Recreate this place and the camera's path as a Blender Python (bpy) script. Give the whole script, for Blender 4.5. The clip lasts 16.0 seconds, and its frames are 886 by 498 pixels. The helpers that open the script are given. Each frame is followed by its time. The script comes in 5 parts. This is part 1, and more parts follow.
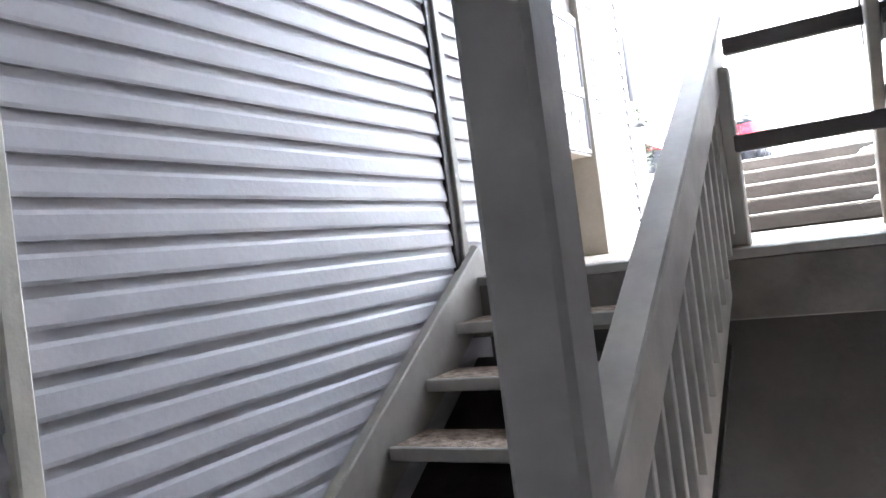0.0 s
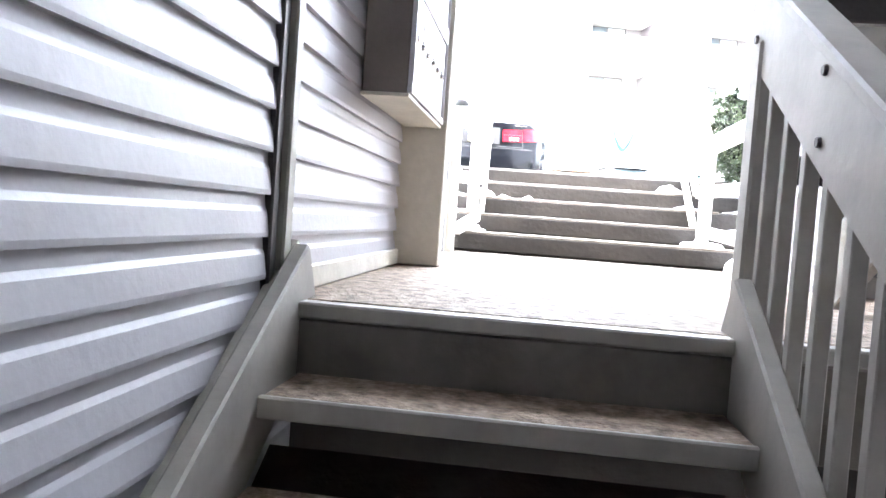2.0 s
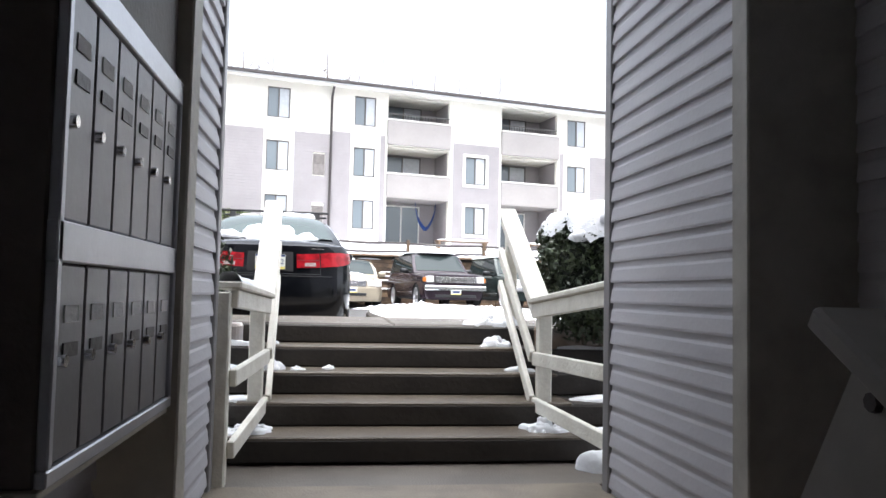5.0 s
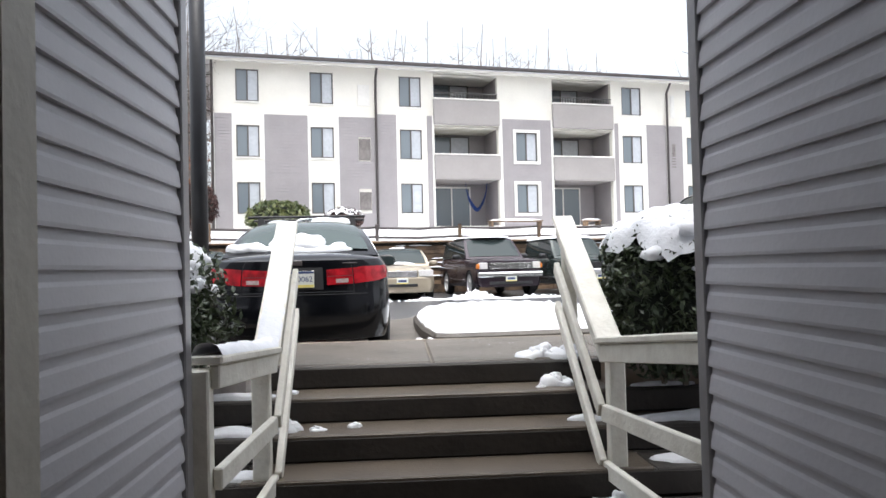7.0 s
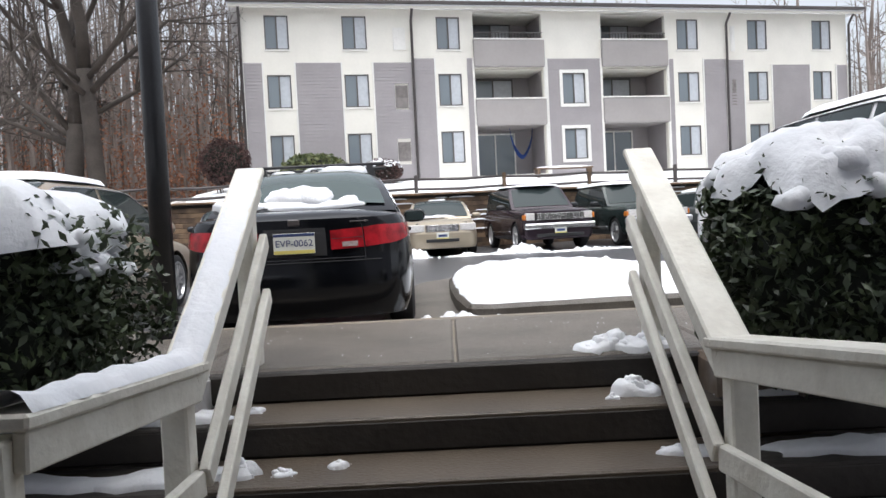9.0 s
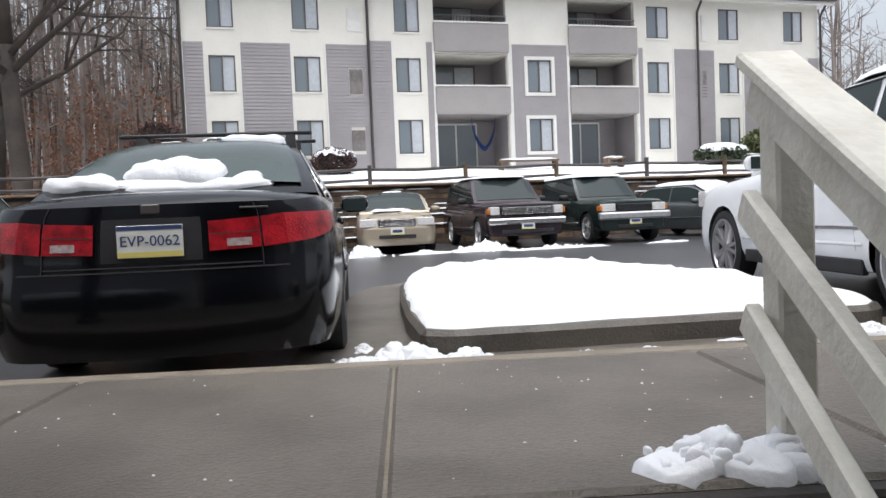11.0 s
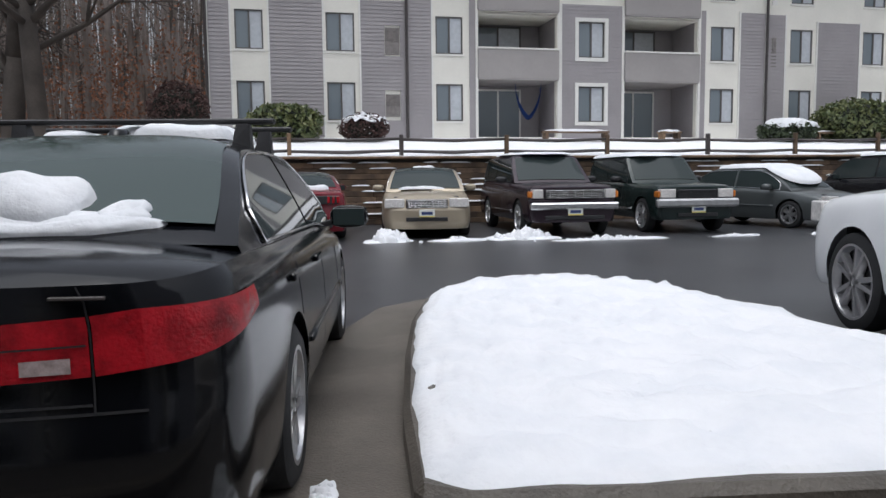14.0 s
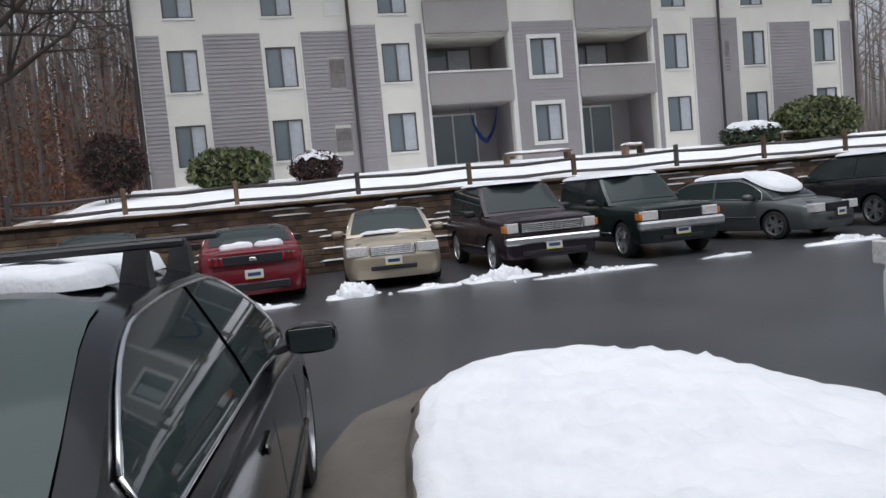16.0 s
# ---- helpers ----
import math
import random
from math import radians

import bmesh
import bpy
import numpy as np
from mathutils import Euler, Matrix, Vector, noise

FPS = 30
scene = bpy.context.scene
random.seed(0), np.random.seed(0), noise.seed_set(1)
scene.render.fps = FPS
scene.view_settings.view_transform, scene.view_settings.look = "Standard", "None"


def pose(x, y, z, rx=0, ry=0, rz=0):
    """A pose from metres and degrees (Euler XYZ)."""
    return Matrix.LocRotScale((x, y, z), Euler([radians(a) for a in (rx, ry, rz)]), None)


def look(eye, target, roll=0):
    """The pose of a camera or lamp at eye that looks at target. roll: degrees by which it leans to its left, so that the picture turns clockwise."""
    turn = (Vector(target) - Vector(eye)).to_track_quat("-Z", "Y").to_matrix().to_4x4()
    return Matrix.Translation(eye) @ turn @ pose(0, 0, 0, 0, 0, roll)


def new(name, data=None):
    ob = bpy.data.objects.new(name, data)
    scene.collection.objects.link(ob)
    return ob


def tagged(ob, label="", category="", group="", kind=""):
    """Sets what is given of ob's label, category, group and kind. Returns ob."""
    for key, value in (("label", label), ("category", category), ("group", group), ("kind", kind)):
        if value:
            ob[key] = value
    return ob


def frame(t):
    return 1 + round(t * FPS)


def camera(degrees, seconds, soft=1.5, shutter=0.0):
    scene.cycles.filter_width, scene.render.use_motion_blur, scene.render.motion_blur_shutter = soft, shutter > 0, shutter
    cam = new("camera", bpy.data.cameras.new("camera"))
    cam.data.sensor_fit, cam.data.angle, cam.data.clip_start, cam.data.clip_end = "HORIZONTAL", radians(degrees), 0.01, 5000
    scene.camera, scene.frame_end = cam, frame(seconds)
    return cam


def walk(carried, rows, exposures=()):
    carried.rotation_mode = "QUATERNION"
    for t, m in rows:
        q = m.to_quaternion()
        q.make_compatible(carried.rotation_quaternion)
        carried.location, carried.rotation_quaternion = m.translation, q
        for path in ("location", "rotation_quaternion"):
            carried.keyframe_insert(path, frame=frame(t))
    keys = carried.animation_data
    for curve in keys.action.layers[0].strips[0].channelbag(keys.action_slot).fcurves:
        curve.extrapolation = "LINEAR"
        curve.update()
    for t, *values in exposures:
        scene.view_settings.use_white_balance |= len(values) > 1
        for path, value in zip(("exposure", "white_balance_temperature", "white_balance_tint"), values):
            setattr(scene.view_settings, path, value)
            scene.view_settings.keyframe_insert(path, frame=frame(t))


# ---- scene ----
cam = camera(60.7, 16.0, soft=1.5)
PATH = [
    (0, (1.346, -0.04, 0.104), (0.377, 1.709, 0.13), -7.2),
    (0.5, (1.122, 0.006, 0.214), (0.222, 1.783, 0.03), 3.4),
    (1, (0.695, 0.491, 0.152), (0.316, 2.43, -0.161), 0.2),
    (1.5, (0.453, 0.939, 0.149), (-0.031, 2.863, -0.103), -3.6),
    (2, (0.315, 1.291, 0.242), (0.08, 3.275, 0.157), 4.2),
    (2.5, (0.302, 1.573, 0.432), (0.306, 3.568, 0.569), 0.2),
    (3, (0.390, 1.870, 0.525), (0.592, 3.855, 0.712), 1.8),
    (3.5, (0.273, 2.168, 0.613), (0.537, 4.139, 0.821), -0.6),
    (4, (0.288, 2.381, 0.744), (0.561, 4.356, 0.896), 1.5),
    (6.3, (0.415, 3.151, 1.284), (0.557, 5.144, 1.36), -2.3),
    (6.5, (0.466, 3.279, 1.32), (0.576, 5.275, 1.377), -3.0),
    (7, (0.519, 3.581, 1.372), (0.636, 5.577, 1.422), -1.4),
    (7.5, (0.561, 3.915, 1.429), (0.64, 5.914, 1.406), -3.7),
    (8, (0.599, 4.273, 1.433), (0.635, 6.272, 1.402), -0.8),
    (8.5, (0.676, 4.753, 1.396), (0.751, 6.75, 1.302), -2.9),
    (9, (0.716, 5.093, 1.41), (0.703, 7.092, 1.336), -2.9),
    (9.5, (0.726, 5.514, 1.407), (0.765, 7.513, 1.332), -2.1),
    (11.8, (0.867, 7.755, 1.349), (0.967, 9.751, 1.254), -2.5),
    (12, (0.885, 7.889, 1.387), (0.962, 9.887, 1.336), -2.5),
    (12.5, (0.915, 8.172, 1.44), (1.104, 10.16, 1.331), -0.2),
    (13, (0.88, 8.563, 1.513), (0.884, 10.56, 1.402), -2.1),
    (13.5, (0.864, 8.811, 1.613), (0.792, 10.805, 1.473), -4.7),
    (14, (0.976, 8.997, 1.734), (0.968, 10.989, 1.548), -0.6),
    (14.5, (0.986, 9.212, 1.944), (0.809, 11.203, 1.863), -5.6),
    (15, (0.849, 9.498, 2.068), (0.798, 11.498, 2.068), -7.0),
    (15.5, (0.911, 9.882, 2.095), (1.005, 11.877, 1.985), -2.9),
    (16, (0.824, 10.366, 2.097), (0.924, 12.359, 1.961), -5.3),
]
EXPOSURES = [(0.0, 5.2, 6050, 10), (0.5, 5.3, 6050, 10), (1.5, 5.3, 6050, 10), (2.0, 5.1, 6050, 10), (2.5, 4.0, 6050, 10), (3.0, 2.8, 6150, 10), (3.5, 2.0, 6200, 10), (4.2, 1.55, 6200, 10), (6.4, 0.65, 6350, 10), (7.0, 0.55, 6350, 10), (8.0, 0.25, 6350, 10), (9.0, 0.12, 6300, 10), (9.7, 0.1, 6300, 10), (12.0, -0.33, 6250, 10), (14.0, -0.75, 6150, 10), (15.0, -0.85, 6150, 10), (16.0, -0.85, 6150, 10)]
walk(cam, [(t, look(eye, target, roll)) for t, eye, target, roll in PATH], EXPOSURES)

# ---- world and light: overcast winter day ----
world = bpy.data.worlds.new("overcast")
scene.world = world
world.use_nodes = True
wn = world.node_tree.nodes
sky = wn.new("ShaderNodeTexSky")
sky.sky_type = "NISHITA"
sky.sun_disc = False
sky.sun_elevation, sky.sun_rotation = radians(75), radians(180)
sky.dust_density, sky.ozone_density = 6.0, 1.0
soft_sky = wn.new("ShaderNodeHueSaturation")
soft_sky.inputs["Saturation"].default_value = 0.30
soft_sky.inputs["Value"].default_value = 1.8
world.node_tree.links.new(sky.outputs[0], soft_sky.inputs["Color"])
world.node_tree.links.new(soft_sky.outputs[0], wn["Background"].inputs[0])
wn["Background"].inputs[1].default_value = 0.15
sun = new("sun", bpy.data.lights.new("sun", "SUN"))
sun.data.energy, sun.data.angle, sun.data.color = 0.75, radians(60), (0.96, 0.98, 1.0)
sun.matrix_world = look((0, 1, 30), (1, 0, 0))

TH = math.atan(0.23)
FACADE = Matrix.Translation((0, 36.0, 0)) @ Matrix.Rotation(TH, 4, "Z")
ROAD = 0.52
WALK_Z = 0.75


# ---- materials ----
def mat(name, color, rough=0.7, metal=0.0, vary=0.15, scale=8.0, bump=0.2, fine=60.0, second=None, spec=0.5, coat=0.0, per_object=0.0):
    m = bpy.data.materials.new(name)
    m.use_nodes = True
    n, l = m.node_tree.nodes, m.node_tree.links
    p = n["Principled BSDF"]
    p.inputs["Roughness"].default_value, p.inputs["Metallic"].default_value = rough, metal
    p.inputs["Specular IOR Level"].default_value, p.inputs["Coat Weight"].default_value = spec, coat
    co = n.new("ShaderNodeTexCoord")
    big, small = n.new("ShaderNodeTexNoise"), n.new("ShaderNodeTexNoise")
    big.inputs["Scale"].default_value, small.inputs["Scale"].default_value = scale, fine
    big.inputs["Detail"].default_value, small.inputs["Detail"].default_value = 5, 3
    for t in (big, small):
        l.new(co.outputs["Object"], t.inputs["Vector"])
    mix = n.new("ShaderNodeMix")
    mix.data_type = "RGBA"
    c2 = second or tuple(c * (1 - 2 * vary) for c in color)
    mix.inputs["A"].default_value, mix.inputs["B"].default_value = (*color, 1), (*c2, 1)
    ramp = n.new("ShaderNodeMapRange")
    ramp.inputs["From Min"].default_value, ramp.inputs["From Max"].default_value = 0.38, 0.68
    l.new(big.outputs["Fac"], ramp.inputs["Value"])
    l.new(ramp.outputs[0], mix.inputs["Factor"])
    hsv = n.new("ShaderNodeHueSaturation")
    l.new(mix.outputs["Result"], hsv.inputs["Color"])
    val = n.new("ShaderNodeMapRange")
    val.inputs["To Min"].default_value, val.inputs["To Max"].default_value = 1 - vary, 1 + vary
    l.new(small.outputs["Fac"], val.inputs["Value"])
    last = val.outputs[0]
    if per_object:
        info, vr, mul = n.new("ShaderNodeObjectInfo"), n.new("ShaderNodeMapRange"), n.new("ShaderNodeMath")
        vr.inputs["To Min"].default_value, vr.inputs["To Max"].default_value = 1 - per_object, 1 + per_object
        l.new(info.outputs["Random"], vr.inputs["Value"])
        mul.operation = "MULTIPLY"
        l.new(vr.outputs[0], mul.inputs[0])
        l.new(last, mul.inputs[1])
        last = mul.outputs[0]
    l.new(last, hsv.inputs["Value"])
    l.new(hsv.outputs[0], p.inputs["Base Color"])
    if bump:
        b = n.new("ShaderNodeBump")
        b.inputs["Strength"].default_value, b.inputs["Distance"].default_value = bump, 0.01
        l.new(small.outputs["Fac"], b.inputs["Height"])
        l.new(b.outputs[0], p.inputs["Normal"])
    return m


def glassy(name, color, rough=0.03, alpha=0.0, spec=0.8):
    m = bpy.data.materials.new(name)
    m.use_nodes = True
    p = m.node_tree.nodes["Principled BSDF"]
    p.inputs["Base Color"].default_value = (*color, 1)
    p.inputs["Roughness"].default_value = rough
    p.inputs["Specular IOR Level"].default_value = spec
    p.inputs["Transmission Weight"].default_value = alpha
    return m


SIDING = mat("grey_vinyl_siding", (0.49, 0.485, 0.51), 0.45, vary=0.05, scale=1.2, bump=0.12, fine=40, per_object=0.03)
TRIM = mat("cream_painted_wood", (0.66, 0.63, 0.54), 0.55, vary=0.07, scale=5, bump=0.25, fine=30)
RAILPAINT = mat("worn_cream_rail_paint", (0.76, 0.74, 0.66), 0.55, vary=0.08, scale=7, bump=0.5, fine=35, second=(0.64, 0.61, 0.53))
STAIRPAINT = mat("greyish_stair_paint", (0.40, 0.385, 0.345), 0.5, vary=0.06, scale=6, bump=0.1, fine=35, second=(0.31, 0.295, 0.26))
DARKTRIM = mat("dark_brown_metal", (0.07, 0.06, 0.058), 0.45, vary=0.1, scale=4)
AGG = mat("exposed_aggregate", (0.36, 0.28, 0.21), 0.75, vary=0.60, scale=20, bump=1.0, fine=60, second=(0.12, 0.085, 0.06))
CONC = mat("damp_concrete", (0.135, 0.117, 0.097), 0.5, vary=0.40, scale=2.2, bump=0.7, fine=90, second=(0.085, 0.072, 0.058))
KERB = mat("tan_kerb_concrete", (0.22, 0.185, 0.14), 0.6, vary=0.15, scale=4, bump=0.6, fine=70, second=(0.16, 0.135, 0.105))
WETKERB = mat("wet_dark_kerb_concrete", (0.105, 0.092, 0.076), 0.5, vary=0.25, scale=3, bump=0.7, fine=60, second=(0.06, 0.052, 0.043))
ASPHALT = mat("wet_asphalt", (0.055, 0.057, 0.062), 0.28, vary=0.25, scale=0.7, bump=0.35, fine=120, second=(0.035, 0.036, 0.04), spec=0.5)
# wet step timber; also the near-black colour for shade under the indoor stairs
RISER_AND_SHADE = mat("dark_wet_timber_and_shade", (0.035, 0.029, 0.024), 0.7, vary=0.2, scale=3, bump=0.5, fine=25)
TREAD = mat("brown_wet_tread", (0.10, 0.078, 0.056), 0.5, vary=0.18, scale=3, bump=0.4, fine=60, second=(0.08, 0.062, 0.045))
SNOW = mat("snow", (0.76, 0.77, 0.79), 0.75, vary=0.03, scale=3, bump=0.8, fine=22, second=(0.69, 0.71, 0.74))
TIMBER = mat("brown_retaining_timber", (0.19, 0.125, 0.075), 0.8, vary=0.25, scale=2.5, bump=0.6, fine=20, second=(0.075, 0.05, 0.035), per_object=0.45)
BLD_WHITE = mat("cream_facade", (0.76, 0.74, 0.67), 0.7, vary=0.04, scale=0.7, bump=0.1, fine=10)
BLD_GREY = mat("grey_facade_siding", (0.32, 0.30, 0.305), 0.6, vary=0.06, scale=0.8, bump=0.1, fine=12)
BLD_PARAPET = mat("taupe_parapet", (0.33, 0.31, 0.30), 0.65, vary=0.05, scale=0.6, bump=0.1, fine=8)
FRAMEM = mat("white_window_frame", (0.74, 0.73, 0.69), 0.5, vary=0.03)
WINFRAME = mat("bronze_window_frame", (0.10, 0.095, 0.09), 0.4, vary=0.05)
PANE = glassy("dark_pane", (0.16, 0.19, 0.21), 0.05)
CURTAIN = mat("pale_curtain_behind_glass", (0.50, 0.53, 0.56), 0.25, vary=0.06, scale=9, bump=0.0, fine=30)
GRAVEL = mat("snowy_lawn", (0.86, 0.87, 0.89), 0.8, vary=0.03, scale=1.5, bump=0.8, fine=6, second=(0.80, 0.81, 0.83))
FASCIA = mat("grubby_brown_fascia_paint", (0.19, 0.175, 0.15), 0.55, vary=0.15, scale=5, bump=0.3, fine=30, second=(0.12, 0.108, 0.092))
SOIL = mat("leaf_litter", (0.20, 0.15, 0.11), 0.9, vary=0.3, scale=1.3, bump=0.8, fine=9, second=(0.75, 0.76, 0.78))
BARK = mat("grey_bark", (0.085, 0.072, 0.062), 0.9, vary=0.25, scale=1.0, bump=0.9, fine=18, second=(0.05, 0.042, 0.037))
BARK2 = mat("pale_forest_bark", (0.25, 0.215, 0.195), 0.9, vary=0.3, scale=0.6, bump=0.3, fine=6, second=(0.13, 0.105, 0.09))
RUSSET = mat("russet_dead_leaves", (0.30, 0.13, 0.07), 0.9, vary=0.3, scale=2)
LEAF = mat("dark_evergreen_leaf", (0.030, 0.045, 0.022), 0.42, vary=0.4, scale=6, bump=0.0, second=(0.055, 0.075, 0.03))
LEAF2 = mat("rhododendron_leaf", (0.06, 0.085, 0.03), 0.45, vary=0.45, scale=4, bump=0.0, second=(0.17, 0.18, 0.07))
LEAF3 = mat("reddish_shrub_twig", (0.085, 0.042, 0.036), 0.8, vary=0.4, scale=4, bump=0.0)
# near-black colour for the shade seen between leaves
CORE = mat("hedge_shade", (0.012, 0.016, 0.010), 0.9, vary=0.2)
BLACKM = mat("black_pole_paint", (0.014, 0.015, 0.018), 0.35, vary=0.2, scale=9, bump=0.2)
RUBBER = mat("tyre_rubber", (0.018, 0.018, 0.019), 0.75, vary=0.15)
ALLOY = mat("silver_alloy", (0.55, 0.55, 0.56), 0.3, 0.8, vary=0.08, bump=0.0)
CHROME = mat("chrome", (0.75, 0.75, 0.76), 0.15, 1.0, vary=0.04, bump=0.0)
PLASTIC = mat("black_plastic", (0.018, 0.018, 0.02), 0.5, vary=0.1)
REDLENS = mat("red_tail_lens", (0.40, 0.008, 0.016), 0.14, vary=0.25, scale=14, bump=0.35, fine=90, spec=0.5, second=(0.17, 0.004, 0.008))
CLEARLENS = mat("clear_lens", (0.70, 0.68, 0.66), 0.12, vary=0.15, scale=30, bump=0.2)
CLEARDULL = mat("dull_pinkish_clear_lens", (0.42, 0.34, 0.33), 0.2, vary=0.2, scale=40, bump=0.3)
AMBER = mat("amber_lens", (0.65, 0.20, 0.03), 0.2, vary=0.1)
PLATEM = mat("plate_white", (0.72, 0.73, 0.68), 0.4, vary=0.04, bump=0.0)
PLATEY = mat("plate_yellow_band", (0.72, 0.62, 0.18), 0.4, vary=0.04, bump=0.0)
PLATEB = mat("plate_blue", (0.04, 0.06, 0.16), 0.4, vary=0.04, bump=0.0)
CARGLASS = glassy("tinted_car_glass", (0.03, 0.04, 0.04), 0.03, spec=0.25)
WETGLASS = glassy("fogged_rear_glass", (0.055, 0.075, 0.07), 0.06, spec=0.4)
MAILGREY = mat("grey_mailbox_metal", (0.26, 0.255, 0.26), 0.38, 0.3, vary=0.06, scale=6, bump=0.05)
MAILFRAME = mat("aluminium_mail_frame", (0.62, 0.63, 0.66), 0.35, 0.5, vary=0.05, scale=6, bump=0.05)
BROWNBOX = mat("brown_box_side", (0.23, 0.20, 0.18), 0.6, vary=0.1, scale=3)
PAPER = mat("paper", (0.75, 0.74, 0.72), 0.8, vary=0.05)
HAMMOCK = mat("blue_fabric", (0.02, 0.07, 0.30), 0.8, vary=0.2)
TWIG = mat("twig", (0.10, 0.08, 0.06), 0.9, vary=0.2)


def paint(name, color, rough=0.25, metal=0.0, coat=0.35, spec=0.4):
    return mat(name, color, rough, metal, vary=0.05, scale=1.5, bump=0.03, fine=120, coat=coat, spec=spec)


# ---- building helpers ----
def mesh_of(name, verts, faces, material, smooth=False, sharp=None):
    me = bpy.data.meshes.new(name)
    me.from_pydata([tuple(v) for v in verts], [], faces)
    if material:
        me.materials.append(material)
    if smooth:
        me.polygons.foreach_set("use_smooth", [True] * len(me.polygons))
        if sharp:
            me.set_sharp_from_angle(angle=radians(sharp))
    me.update()
    return me


def put(name, me, parent=None, m=None, label="", category="", kind="", group=""):
    ob = new(name, me)
    if parent:
        ob.parent = parent
    if m is not None:
        ob.matrix_basis = m
    return tagged(ob, label, category, group, kind)


def empty(name, m, label, category, group="", kind=""):
    ob = new(name)
    ob.empty_display_size = 0.1
    ob.matrix_basis = m
    return tagged(ob, label, category, group, kind)


def part(name, bm, material, parent, label=""):
    me = bpy.data.meshes.new(name)
    bm.to_mesh(me)
    bm.free()
    me.materials.append(material)
    return put(name, me, parent, None, label)


BOXF = [(0, 3, 2, 1), (4, 5, 6, 7), (0, 1, 5, 4), (1, 2, 6, 5), (2, 3, 7, 6), (3, 0, 4, 7)]


def box_data(x0, x1, y0, y1, z0, z1):
    return [(x0, y0, z0), (x1, y0, z0), (x1, y1, z0), (x0, y1, z0), (x0, y0, z1), (x1, y0, z1), (x1, y1, z1), (x0, y1, z1)]


def bevelled(verts, faces, width=0.008, seg=1):
    bm = bmesh.new()
    vs = [bm.verts.new(v) for v in verts]
    for f in faces:
        bm.faces.new([vs[i] for i in f])
    bmesh.ops.recalc_face_normals(bm, faces=bm.faces)
    if width:
        bmesh.ops.bevel(bm, geom=bm.edges[:], offset=width, segments=seg, affect="EDGES", clamp_overlap=True)
    return bm


def box(name, x0, x1, y0, y1, z0, z1, material, parent=None, bevel=0.006, label="", category="", kind="", group="", m=None):
    bm = bevelled(box_data(x0, x1, y0, y1, z0, z1), BOXF, bevel)
    me = bpy.data.meshes.new(name)
    bm.to_mesh(me)
    bm.free()
    me.materials.append(material)
    return put(name, me, parent, m, label, category, kind, group)


def beam(name, a, b, w, h, material, parent=None, bevel=0.006, label="", up=(0, 0, 1)):
    """A bar from a to b, w across and h deep along up."""
    a, b = Vector(a), Vector(b)
    d = (b - a).normalized()
    s = d.cross(Vector(up)).normalized()
    u = s.cross(d).normalized()
    vs = []
    for p in (a, b):
        for i, j in ((-1, -1), (1, -1), (1, 1), (-1, 1)):
            vs.append(p + s * (i * w / 2) + u * (j * h / 2))
    bm = bevelled(vs, [(0, 1, 2, 3), (7, 6, 5, 4), (0, 4, 5, 1), (1, 5, 6, 2), (2, 6, 7, 3), (3, 7, 4, 0)], bevel)
    me = bpy.data.meshes.new(name)
    bm.to_mesh(me)
    bm.free()
    me.materials.append(material)
    return put(name, me, parent, None, label)


class Soup:
    """Gathers many small shapes into one mesh."""
    def __init__(self):
        self.v, self.f = [], []

    def add(self, verts, faces):
        n = len(self.v)
        self.v += [tuple(v) for v in verts]
        self.f += [tuple(i + n for i in f) for f in faces]

    def box(self, *a):
        self.add(box_data(*a), BOXF)

    def tube(self, pts, radii, sides=6):
        n = len(self.v)
        for i, p in enumerate(pts):
            p = Vector(p)
            d = (Vector(pts[min(i + 1, len(pts) - 1)]) - Vector(pts[max(i - 1, 0)])).normalized()
            s = d.cross(Vector((0.31, 0.95, 0.12))).normalized()
            u = d.cross(s)
            for k in range(sides):
                a = 2 * math.pi * k / sides
                self.v.append(tuple(p + (s * math.cos(a) + u * math.sin(a)) * radii[i]))
        for i in range(len(pts) - 1):
            for k in range(sides):
                q = (k + 1) % sides
                self.f.append((n + i * sides + k, n + i * sides + q, n + (i + 1) * sides + q, n + (i + 1) * sides + k))
        self.f.append(tuple(n + k for k in range(sides))[::-1])
        self.f.append(tuple(n + (len(pts) - 1) * sides + k for k in range(sides)))

    def mesh(self, name, material, smooth=False, sharp=None):
        return mesh_of(name, self.v, self.f, material, smooth, sharp)


def siding(name, wall, a, b, normal, z0, z1, material, course=0.105):
    """Dutch-lap boards from a to b (plan points) on a wall that faces normal, each board an object on one shared mesh."""
    a, b, n = Vector((*a, 0)), Vector((*b, 0)), Vector((*normal, 0))
    prof = [(0.0, 0.004), (0.0, 0.021), (0.012, 0.022), (course * 0.60, 0.015), (course * 0.72, 0.009), (course * 0.985, 0.005), (course + 0.004, 0.004)]
    vs = [p + n * o + Vector((0, 0, z)) for p in (a, b) for z, o in prof]
    k = len(prof)
    fs = [(i, i + 1, k + i + 1, k + i) for i in range(k - 1)]
    fs += [tuple(range(k))[::-1], tuple(range(k, 2 * k))]
    if (b - a).cross(Vector((0, 0, 1))).dot(n) < 0:
        fs = [f[::-1] for f in fs]
    me = mesh_of(name, vs, fs, material)
    z = z0
    while z < z1 - 0.02:
        put("siding_board", me, wall, Matrix.Translation((0, 0, z)))
        z += course


